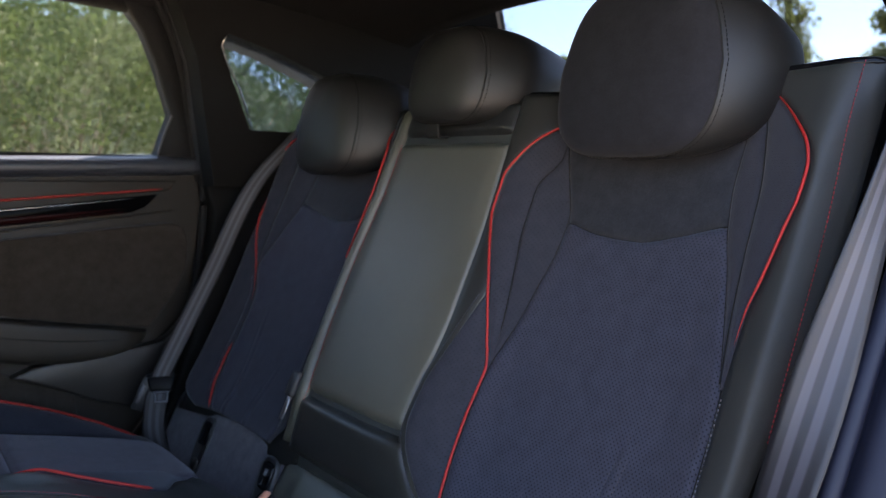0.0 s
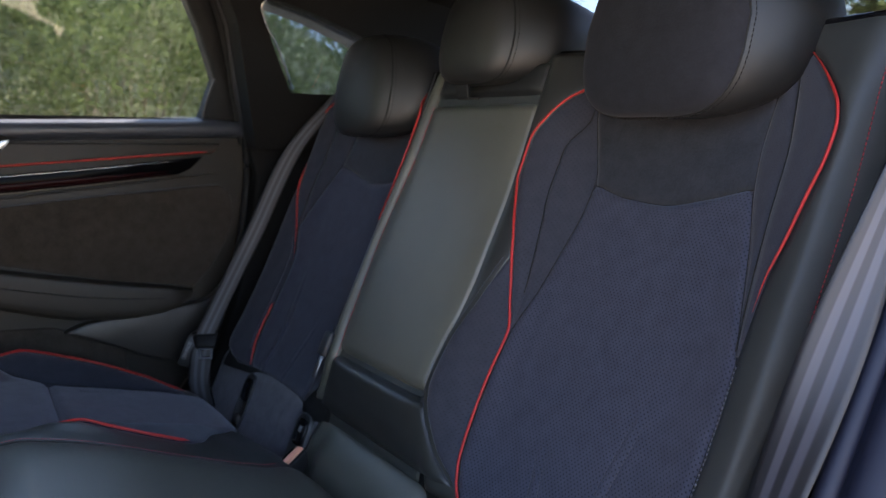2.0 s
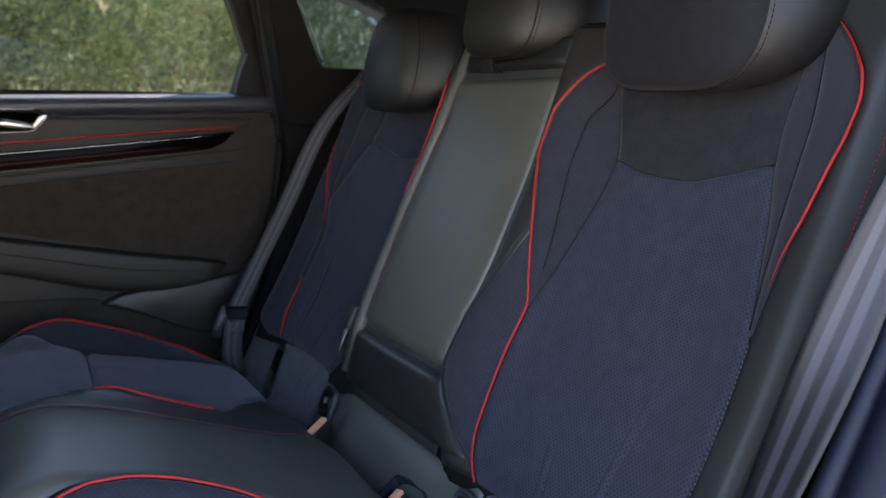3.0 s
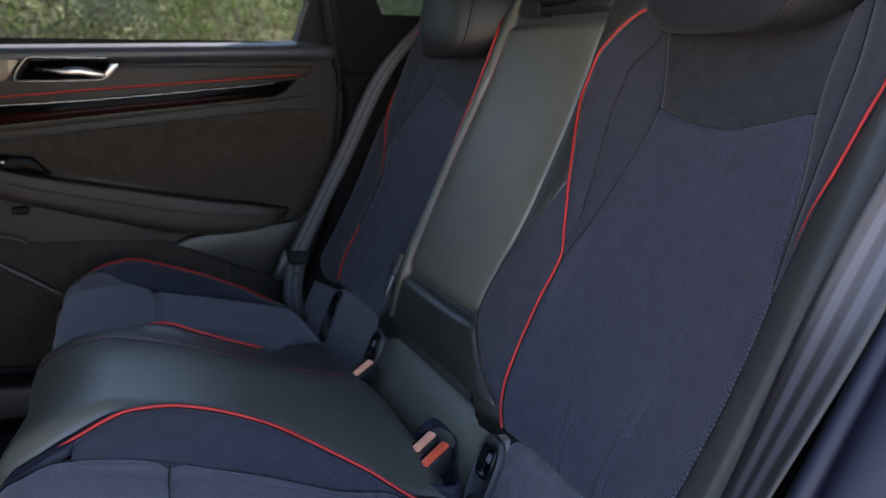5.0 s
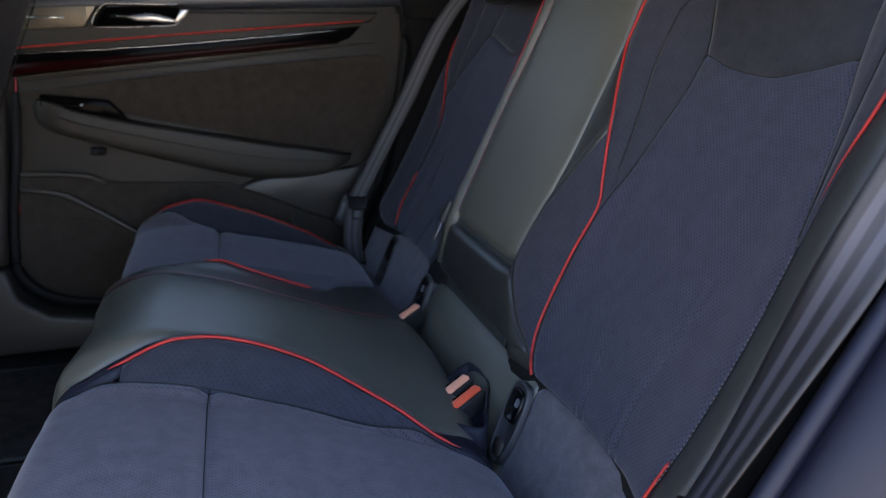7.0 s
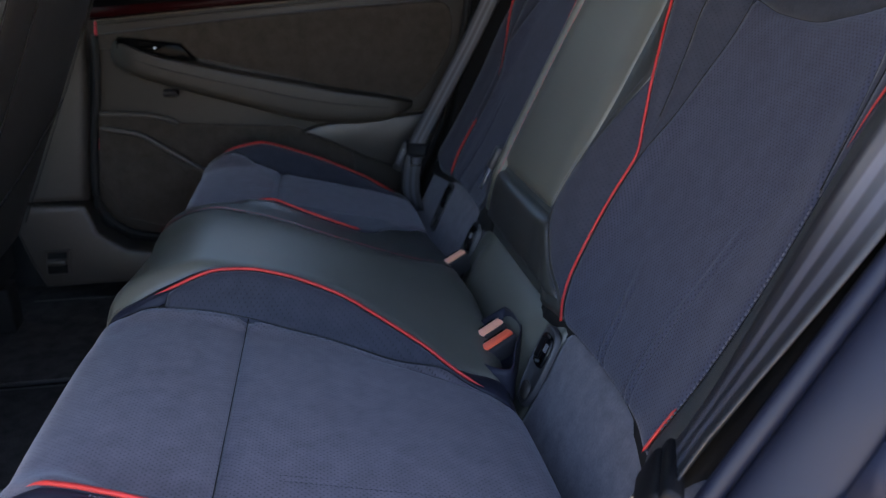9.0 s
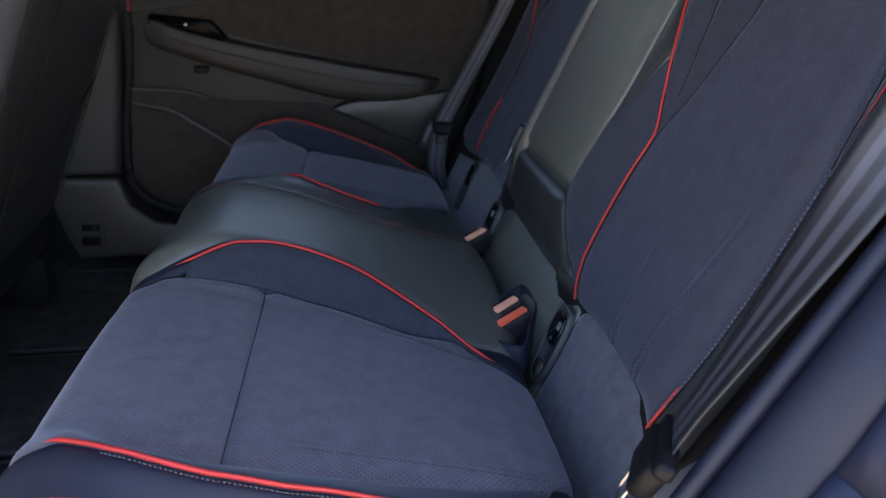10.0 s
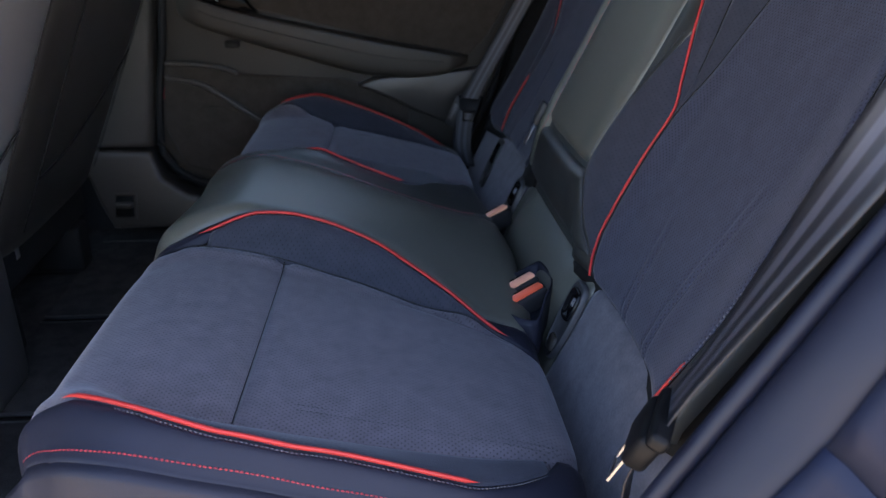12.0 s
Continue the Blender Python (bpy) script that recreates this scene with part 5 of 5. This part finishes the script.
def near_shoulder_trim():
    """Leather-clad end trim between the backrest and the open door's shut face."""
    ob = thing("side_trim", "smooth blue-black leather side trim beside the open door", "seat trim", (0.60, 0.24, 0.60))
    ridge = spline([0.55, 0.72, 0.80, 0.90, 1.0, 1.12, 1.30], [0.487, 0.588, 0.636, 0.696, 0.757, 0.83, 0.94])
    edge = spline([0.55, 0.714, 0.766, 0.822, 1.0, 1.30], [0.505, 0.612, 0.648, 0.676, 0.785, 0.965])

    def face(u, v):
        z = 0.56 + 0.72 * v
        x = ridge(z) * (1 - u) + edge(z) * u
        y = 0.281 + 0.012 * (z - 0.8) - 0.061 * u
        bow = 0.010 * math.sin(math.pi * u) + seam_dip(u * 0.07, 0.010, 0.010) + seam_dip((1 - u) * 0.07, 0.004, 0.006)
        return Vector((x - bow, y, z))
    grid("front_face", face, 20, 50, TRIM_BLUE, ob, skirt=(0.05, 0.004, -0.02), flip=True)

    def shut(u, v, lo, hi):
        z = lo + (hi - lo) * v
        x = edge(z) + 0.004 + 0.10 * u
        y = 0.217 - 0.10 * u
        return Vector((x - seam_dip(min(u, 1 - u) * 0.1, -0.004), y, z - 0.10 * u + seam_dip(v * (hi - lo), 0.002) - seam_dip((1 - v) * (hi - lo), 0.002)))
    # added sheet: paints the gap's shade black and closes the view out
    grid("gap_shade_sheet", lambda u, v: Vector((ridge(0.54 + 0.75 * v) + 0.07 + 0.09 * u, 0.25 + 0.20 * u, 0.54 + 0.75 * v)), 6, 20, GAP_SHADE, ob, skirt=(0.01, 0, 0), flip=True)
    for lo, hi in ((0.50, 0.757), (0.760, 1.28)):
        grid("shut_face", lambda u, v: shut(u, v, lo, hi), 12, 20, TRIM_SHUT, ob, skirt=(0.04, 0.02, 0), flip=True)
    lump("roll", tube([Vector((ridge(z) + 0.006, 0.289 + 0.012 * (z - 0.8), z)) for z in np.linspace(0.56, 1.28, 50)], 0.010, 12), TRIM_BLUE, ob, "rounded front roll")
    return ob


near_shoulder_trim()

# far sill and centre pillar
bp = thing("pillar_lower", "grey centre pillar foot and sill trim with a small coat hook recess", "pillar trim", (-0.3, 1.74, 0.31), kind="structure")
part("pillar_trim", slab([(-0.50, 1.5), (-0.17, 1.5), (-0.165, 1.0), (-0.175, 0.85), (-0.205, 0.62), (-0.215, 0.545), (-0.50, 0.545)], 1, 1.735, 1.80, 0.02, 3), TRIM_PALE, bp, "grey centre pillar trim")
part("sill_trim", slab([(-0.50, 0.540), (-0.217, 0.540), (-0.20, 0.47), (-0.14, 0.425), (-0.04, 0.41), (0.60, 0.41), (0.60, 0.345), (-0.335, 0.335), (-0.36, 0.40), (-0.385, 0.50)], 1, 1.722, 1.80, 0.012, 3), PLASTIC_WARM, bp, "grey plastic sill trim")
part("recess", ring_slab([(-0.334, 0.366), (-0.272, 0.366), (-0.266, 0.434), (-0.324, 0.434)], [(-0.326, 0.372), (-0.279, 0.372), (-0.274, 0.428), (-0.318, 0.428)], 1, 1.716, 1.73), PLASTIC_WARM, bp, "grey recess rim", False)
part("recess_well", slab([(-0.326, 0.372), (-0.279, 0.372), (-0.274, 0.428), (-0.318, 0.428)], 1, 1.7195, 1.727, 0), RUBBER, bp, "dark recess")
part("hook_bar", rounded_box((-0.320, 1.706, 0.397), (-0.277, 1.722, 0.411), 0.004, 2), PLASTIC_WARM, bp, "grey hook bar")


# ---- front seats seen from behind ----
def front_seat(y0, mat, label, back=0.0):
    fs_ = thing("front_seat", label, "car seat", (-0.45, y0, 0.30), "front seats")

    def cross(z):
        k = (z - 0.53) / 0.72
        return 0.262 + 0.018 * math.sin(math.pi * min(1, max(0, k))) - 0.07 * max(0, k - 0.75) / 0.25

    def ringz(z, n=48):
        w = cross(z)
        out = []
        xr = back - 0.314 + 0.44 * (z - 0.53)
        for i in range(n):
            a = 2 * math.pi * i / n
            c, s = math.cos(a), math.sin(a)
            out.append(Vector((xr - 0.065 + 0.065 * math.copysign(abs(c) ** 0.45, c) - (0.02 if c < 0 else 0) * abs(s), y0 + w * math.copysign(abs(s) ** 0.5, s), z)))
        return out
    zs = [0.515, 0.52, 0.53, 0.55] + list(np.linspace(0.58, 1.2, 24)) + [1.23, 1.245, 1.25]
    vs, n = [], 48
    for z in zs:
        r = ringz(z)
        c = sum(r, Vector()) / n
        f = 0.8 if z in (0.515, 1.25) else 0.93 if z in (0.52, 1.245) else 1.0
        vs += [c + (p - c) * f for p in r]
    fs = [(j * n + i, j * n + (i + 1) % n, (j + 1) * n + (i + 1) % n, (j + 1) * n + i) for j in range(len(zs) - 1) for i in range(n)] + [tuple(range(n))[::-1], tuple((len(zs) - 1) * n + i for i in range(n))]
    lump("backrest", (vs, fs), mat, fs_, label="leather backrest")
    # seat-back pocket seam and side seams
    rear = lambda y, z: Vector((back - 0.312 + 0.44 * (z - 0.53) + 0.0005, y, z))
    lump("pocket_edge", tube([rear(y0 + u, 0.66 + 0.16 * ((u + 0.2) / 0.4) ** 2) for u in np.linspace(-0.2, 0.2, 30)], 0.0020, 6), RUBBER, fs_)
    for d in (-0.2, 0.2):
        lump("seam", tube([rear(y0 + d, z) for z in np.linspace(0.56, 1.15, 30)], 0.0014, 6), RUBBER, fs_)
    part("seat_base", rounded_box((-0.95, y0 - 0.25, 0.40), (-0.40, y0 + 0.25, 0.56), 0.03, 3), mat, fs_, "leather seat cushion")
    for d in (-0.2, 0.2):
        rl = part("seat_rail", rounded_box((-0.98, y0 + d - 0.025, 0.305), (-0.36, y0 + d + 0.025, 0.345), 0.004), PLASTIC, fs_, "black seat rail")
        part("rail_cover", rounded_box((-0.46, y0 + d - 0.032, 0.31), (-0.35, y0 + d + 0.032, 0.42), 0.008), RUBBER, rl)
    part("cross_cover", rounded_box((-0.44, y0 - 0.235, 0.435), (-0.345, y0 + 0.235, 0.525), 0.012, 2), RUBBER, fs_, "black plastic cover below the seat")
    part("warning_tag", rounded_box((-0.3455, y0 - 0.150, 0.485), (-0.3435, y0 - 0.135, 0.515), 0.0006, 1), GREY_PRINT, fs_, "small pale grey tag")
    return fs_


front_seat(2 * YC - 0.672, LEATHER_FRONT, "dark leather front passenger seat seen from behind")
front_seat(0.685, FRONT_LIT, "leather driver seat seen from behind", 0.035)
console = thing("centre_console", "grey plastic end of the centre console between the front seats", "console", (-0.5, YC, 0.30))
part("body", rounded_box((-1.0, 0.935, 0.305), (-0.30, 1.085, 0.585), 0.025, 3), PLASTIC_SOFT, console)
part("lid", rounded_box((-0.98, 0.94, 0.588), (-0.31, 1.08, 0.635), 0.02, 3), LEATHER, console, "leather console lid")

# ---- floor, roof and shell ----
floor = part("floor", slab([(-1.6, 0.15), (2.15, 0.15), (2.15, 1.83), (-1.6, 1.83)], 2, 0.24, 0.30, 0), CARPET, None, "black carpeted car floor", False)
tagged(floor, category="floor", kind="structure")
for y0, y1 in ((0.40, 0.93), (0.955, 1.275), (1.30, 1.70)):
    mat_ = thing("floor_mat", "black carpet floor mat with stitched edge", "floor mat", (-0.1, (y0 + y1) / 2, 0.301), "floor mats")
    part("carpet", rounded_box((-0.36, y0, 0.302), (0.06, y1, 0.312), 0.004, 2), CARPET, mat_)
    for y in (y0, y1):
        lump("edge_binding", tube([(-0.36, y, 0.309), (0.06, y, 0.309)], 0.004, 8), PLASTIC_SOFT, mat_, "grey edge binding")

# headliner: one curved sheet with thickness; it runs down to the tailgate
roof_z = spline([-0.82, -0.5, 0.1, 0.6, 1.0, 1.24], [1.53, 1.56, 1.585, 1.57, 1.535, 1.500])


def headliner(u, v):
    x, y = -0.82 + 1.99 * v, 0.36 + (2 * YC - 0.72) * u
    k = abs(y - YC) / (YC - 0.36)
    return Vector((x, y, roof_z(x) - 0.075 * k ** 3.2))


ceil = grid("ceiling", headliner, 30, 50, HEADLINER, None)
sol = ceil.modifiers.new("thickness", "SOLIDIFY")
sol.thickness, sol.offset = 0.03, 1
tagged(ceil, "dark grey fabric headliner", "ceiling", kind="structure")
for side in (0.345, 2 * YC - 0.345):
    rail = lump("trim", tube(smooth_path([(x, side, roof_z(x) - 0.085) for x in np.linspace(-0.82, 1.24, 30)], 60), 0.045, 12), HEADLINER)
    tagged(rail, "dark grey roof rail trim", "trim", kind="structure")

# tailgate: frame round the sloping rear window
gate = thing("window_rear", "sloping rear window in a dark frame", "rear window", (1.6, YC, 1.1), kind="structure")
g_in = [(0.70, -0.085), (1.33, -0.085), (1.46, 0.10), (1.43, 0.72), (0.60, 0.72), (0.57, 0.10)]
g_out = [(0.40, -0.13), (1.63, -0.13), (1.70, 0.10), (1.68, 0.95), (0.35, 0.95), (0.33, 0.10)]
gb = ring_slab(g_out, g_in, 2, 0.0, 0.035)
pane_bm = slab(g_in, 2, 0.014, 0.018, 0)
slope = Matrix(((0, 0.90, 0.43, 1.285), (1, 0, 0, 0), (0, -0.43, 0.90, 1.485), (0, 0, 0, 1)))
for bm_ in (gb, pane_bm):
    for v in bm_.verts:
        k = (v.co.x - YC) / 0.45
        v.co.z += 0.03 * (1 - min(1, k * k))
    bm_.transform(slope)
part("frame", gb, HEADLINER, gate, "dark window frame", False)
rp = part("rear_pane", pane_bm, GLASS_REAR, gate, "clear rear window pane", False)
rp.visible_shadow = False


# windscreen between the bulkhead and the roof
screen = thing("window_front", "raked windscreen ahead of the front seats", "windscreen", (-1.2, YC, 1.03), kind="structure")
w_out, w_in = [(0.20, -0.02), (1.83, -0.02), (1.66, 0.96), (0.37, 0.96)], [(0.27, 0.03), (1.76, 0.03), (1.60, 0.91), (0.43, 0.91)]
rake = Matrix(((0, 0.853, 0.522, -1.645), (1, 0, 0, 0), (0, 0.522, -0.853, 1.035), (0, 0, 0, 1)))
frame_bm, screen_bm = ring_slab(w_out, w_in, 2, -0.02, 0.015), slab(w_in, 2, -0.004, 0.0, 0)
for bm_ in (frame_bm, screen_bm):
    bm_.transform(rake)
part("frame", frame_bm, HEADLINER, screen, "dark windscreen frame", False)
wp = part("windscreen_pane", screen_bm, GLASS_SCREEN, screen, "clear windscreen pane", False)
wp.visible_shadow = False

# plain walls that close the car body
def shell_wall(name, bm, label):
    return tagged(part(name, bm, BODY, None, label, False), label, "car body", kind="structure")


shell_wall("wall_front", slab([(0.15, 0.24), (1.85, 0.24), (1.85, 1.03), (0.15, 1.03)], 0, -1.66, -1.61, 0), "plain dark bulkhead ahead of the front seats")
shell_wall("wall_far_front", slab([(-1.6, 0.24), (-0.47, 0.24), (-0.47, 1.10), (-1.6, 1.04)], 1, 1.745, 1.82, 0), "plain dark body side beside the front seat")
shell_wall("wall_far", slab([(-1.6, 0.20), (2.15, 0.20), (2.15, 1.08), (-1.6, 1.04)], 1, 1.825, 1.87, 0), "plain dark outer body side")
shell_wall("wall_far_rear", slab([(1.30, 0.24), (2.15, 0.24), (2.15, 1.12), (1.40, 1.42), (1.30, 1.47)], 1, 1.70, 1.80, 0), "plain dark body side behind the rear seat")
shell_wall("wall_near_front", slab([(-1.6, 0.24), (-0.62, 0.24), (-0.62, 1.06), (-1.6, 1.02)], 1, 0.20, 0.27, 0), "plain dark body side ahead of the open door")
shell_wall("wall_near_rear", slab([(0.88, 0.24), (2.15, 0.24), (2.15, 1.12), (1.40, 1.46), (0.95, 1.54), (0.98, 1.25)], 1, 0.10, 0.315, 0), "plain dark body side behind the open door")
shell_wall("wall_rear", slab([(0.25, 0.24), (1.80, 0.24), (1.80, 1.10), (0.25, 1.10)], 0, 2.12, 2.17, 0), "plain dark tailgate below the rear window")
shell_wall("trim_sill", slab([(-0.62, 0.20), (0.90, 0.20), (0.90, 0.36), (-0.62, 0.36)], 1, 0.17, 0.30, 0.015), "plain dark door sill")
shelf = tagged(part("parcel_shelf", slab([(1.04, 0.38), (2.10, 0.38), (2.10, 1.65), (1.04, 1.65)], 2, 1.03, 1.06, 0.006), HEADLINER, None, "", False), "dark fabric parcel shelf behind the rear seats", "parcel shelf")

# ---- outside ----
GROUND = mottled(material("gravel", (0.44, 0.355, 0.26), 0.95), (0.44, 0.355, 0.26), 0.35, 2.0, 60.0, 0.6, 0.02)[0]
ground = part("ground", slab([(-900, -900), (900, -900), (900, 900), (-900, 900)], 2, -0.5, -0.02, 0), GROUND, None, "pale brown gravel ground", False)
tagged(ground, category="ground", kind="structure")
tyre = plain("tyre_rubber", (0.02, 0.02, 0.02), 0.8)
for x in (-1.0, 1.75):
    for y in (0.30, 1.68):
        w = thing("wheel", "black car wheel on gravel", "wheel", (x, y, -0.02), "wheels")
        bm = bmesh.new()
        bmesh.ops.create_cone(bm, cap_ends=True, segments=40, radius1=0.32, radius2=0.32, depth=0.2)
        bmesh.ops.bevel(bm, geom=[e for e in bm.edges if abs(e.verts[0].co.z - e.verts[1].co.z) < 1e-5], offset=0.03, segments=3, affect="EDGES")
        bm.transform(Matrix.Translation((x, y, 0.30)) @ Matrix.Rotation(radians(90), 4, "X"))
        part("tyre", bm, tyre, w)


def leaf_material(name, color, light, through=0.4):
    m = material(name, color, 0.75, spec=0.1)
    bs = m.node_tree.nodes["Principled BSDF"]
    geo = m.node_tree.nodes.new("ShaderNodeNewGeometry")
    ramp = m.node_tree.nodes.new("ShaderNodeValToRGB")
    el = ramp.color_ramp.elements
    el[0].color, el[1].color = (*[c * 0.85 for c in color], 1), (*light, 1)
    el.new(0.5).color = (*color, 1)
    link(m, geo.outputs["Random Per Island"], ramp.inputs["Fac"])
    link(m, ramp.outputs["Color"], bs.inputs["Base Color"])
    tl = m.node_tree.nodes.new("ShaderNodeBsdfTranslucent")
    link(m, ramp.outputs["Color"], tl.inputs["Color"])
    mx = m.node_tree.nodes.new("ShaderNodeMixShader")
    mx.inputs["Fac"].default_value = through
    link(m, bs.outputs[0], mx.inputs[1])
    link(m, tl.outputs[0], mx.inputs[2])
    link(m, mx.outputs[0], m.node_tree.nodes["Material Output"].inputs["Surface"])
    return m


LEAF = leaf_material("leaves", (0.047, 0.062, 0.023), (0.058, 0.074, 0.030), 0.55)
LEAF_GREY = leaf_material("grey_leaves", (0.053, 0.064, 0.032), (0.064, 0.077, 0.042), 0.55)
LEAF_PINE = leaf_material("needles", (0.16, 0.18, 0.05), (0.28, 0.30, 0.09), 0.65)
BARK = plain("bark", (0.09, 0.07, 0.05), 0.9, fine=120.0, bump=0.6)
rng = np.random.default_rng(7)


def leaves(centres, radii, count, size):
    """(vertices, faces) of many small folded leaves scattered through soft clumps."""
    pick = rng.integers(0, len(centres), count)
    c, r = np.array(centres)[pick], np.array(radii)[pick]
    d = rng.normal(size=(count, 3))
    d /= np.linalg.norm(d, axis=1, keepdims=True)
    p = c + d * (r * rng.random(count) ** 0.45)[:, None]
    a = rng.normal(size=(count, 3))
    a /= np.linalg.norm(a, axis=1, keepdims=True)
    b = np.cross(a, rng.normal(size=(count, 3)))
    b /= np.linalg.norm(b, axis=1, keepdims=True)
    s = size * (0.6 + 0.8 * rng.random(count))[:, None]
    v = np.stack([p - a * s, p + b * s * 0.38, p + a * s, p - b * s * 0.38 + np.cross(a, b) * s * 0.2], axis=1).reshape(-1, 3)
    f = np.arange(count * 4).reshape(-1, 4)
    return v.tolist(), f.tolist()


def bush(x, y, z, w, h, count, mat, size, label):
    ob = thing("bush", label, "bush", (x, y, z), "bushes on the bank")
    stems, cs, rs = [], [], []
    for _ in range(26):
        a, k = rng.random() * 6.28, rng.random() ** 0.6
        top = Vector((x + w * k * math.cos(a), y + w * k * math.sin(a) * 0.8, z + h * (0.2 + 0.75 * rng.random())))
        cs.append(tuple(top))
        rs.append(0.28 + 0.35 * rng.random())
        stems.append([(x + 0.1 * math.cos(a), y + 0.1 * math.sin(a), z - 0.1), tuple(Vector((x, y, z)).lerp(top, 0.5) + Vector((0, 0, 0.1))), tuple(top)])
    vs, fs = [], []
    for st in stems:
        tv, tf = tube(smooth_path(st, 5), 0.009, 5, 0.6)
        o = len(vs)
        vs += tv
        fs += [tuple(i + o for i in f) for f in tf]
    lump("stems", (vs, fs), BARK, ob)
    lump("foliage", leaves(cs, rs, count, size), mat, ob, "small olive-green leaves", False)
    return ob


# a bank behind the far side of the car, carrying the bushes
def bank_at(u, v):
    x, t = -14 + 34 * u, v
    rise = 3.6 * t ** 0.8 + 0.16 * math.sin(x * 1.3) * t + 0.1 * math.sin(x * 3.1 + t * 9) * t
    return Vector((x, 4.3 + 9.0 * t, -0.06 + rise * ease((7.0 - x) / 2.5)))


bank = grid("bank", bank_at, 60, 24, mottled(material("earth", (0.09, 0.095, 0.045), 0.95), (0.09, 0.095, 0.045), 0.5, 3.0, 40.0, 0.8, 0.03)[0], None)
tagged(bank, "dry earth bank with bushes", "bank", kind="structure")
for i in range(24):
    x = -5.5 + i * 0.44 + rng.normal() * 0.2
    row = i % 3
    y = 5.0 + row * 1.3 + rng.normal() * 0.25
    z = bank_at((x + 14) / 34, (y - 4.3) / 9).z
    bush(x, y, z, 1.0 + 0.4 * rng.random(), 1.5 + 0.5 * rng.random() + 0.35 * row, 20000, LEAF if rng.random() < 0.6 else LEAF_GREY, 0.0165, "dense olive-green bush on the dry bank")


def stone(r):
    bm = bmesh.new()
    bmesh.ops.create_icosphere(bm, subdivisions=2, radius=r)
    for v in bm.verts:
        v.co *= 1 + 0.25 * noise.noise(v.co * (2.2 / r))
        v.co.z *= 0.6
    return bm


STONE = plain("pale_stone", (0.17, 0.165, 0.155), 0.9, scale=6.0, fine=60.0, bump=0.6)
for i in range(110):
    r = 0.10 + 0.14 * rng.random()
    x, k = -3.4 + 2.7 * rng.random(), rng.random()
    bm = stone(r)
    bm.transform(Matrix.Translation((x, 4.25 + 0.5 * k, r * 0.4 + 1.35 * k)) @ Matrix.Rotation(rng.random() * 6.28, 4, "Z"))
    tagged(part("rock", bm, STONE), "pale grey rock piled at the foot of the bank", "rock", "rocks")


def pine(x, y, h, w, count):
    ob = thing("tree", "slender green conifer beyond the rear window", "tree", (x, y, -0.02), "trees behind the car")
    lump("trunk", tube(smooth_path([(x, y, -0.1), (x + 0.05, y, h * 0.5), (x, y + 0.05, h)], 14), 0.12, 8, 0.9), BARK, ob)
    cs, rs = [], []
    for i in range(70):
        k = rng.random()
        a, q = rng.random() * 6.28, w * (1 - k) ** 0.7 * (0.3 + 0.7 * rng.random())
        cs.append((x + q * math.cos(a), y + q * math.sin(a), h * (0.12 + 0.88 * k)))
        rs.append(0.12 + 0.30 * (1 - k))
    limbs_v, limbs_f = [], []
    for c in cs:
        tv, tf = tube([(x, y, c[2] - 0.15), c], 0.02, 5)
        o = len(limbs_v)
        limbs_v += tv
        limbs_f += [tuple(i + o for i in f) for f in tf]
    lump("limbs", (limbs_v, limbs_f), BARK, ob)
    lump("crown", leaves(cs, rs, count, 0.06), LEAF_PINE, ob, "bright green needles", False)
    return ob


pine(12.4, 6.5, 6.4, 0.5, 7000)
pine(12.0, 4.7, 3.9, 1.0, 7000)
pine(11.2, 10.2, 3.3, 0.7, 4000)
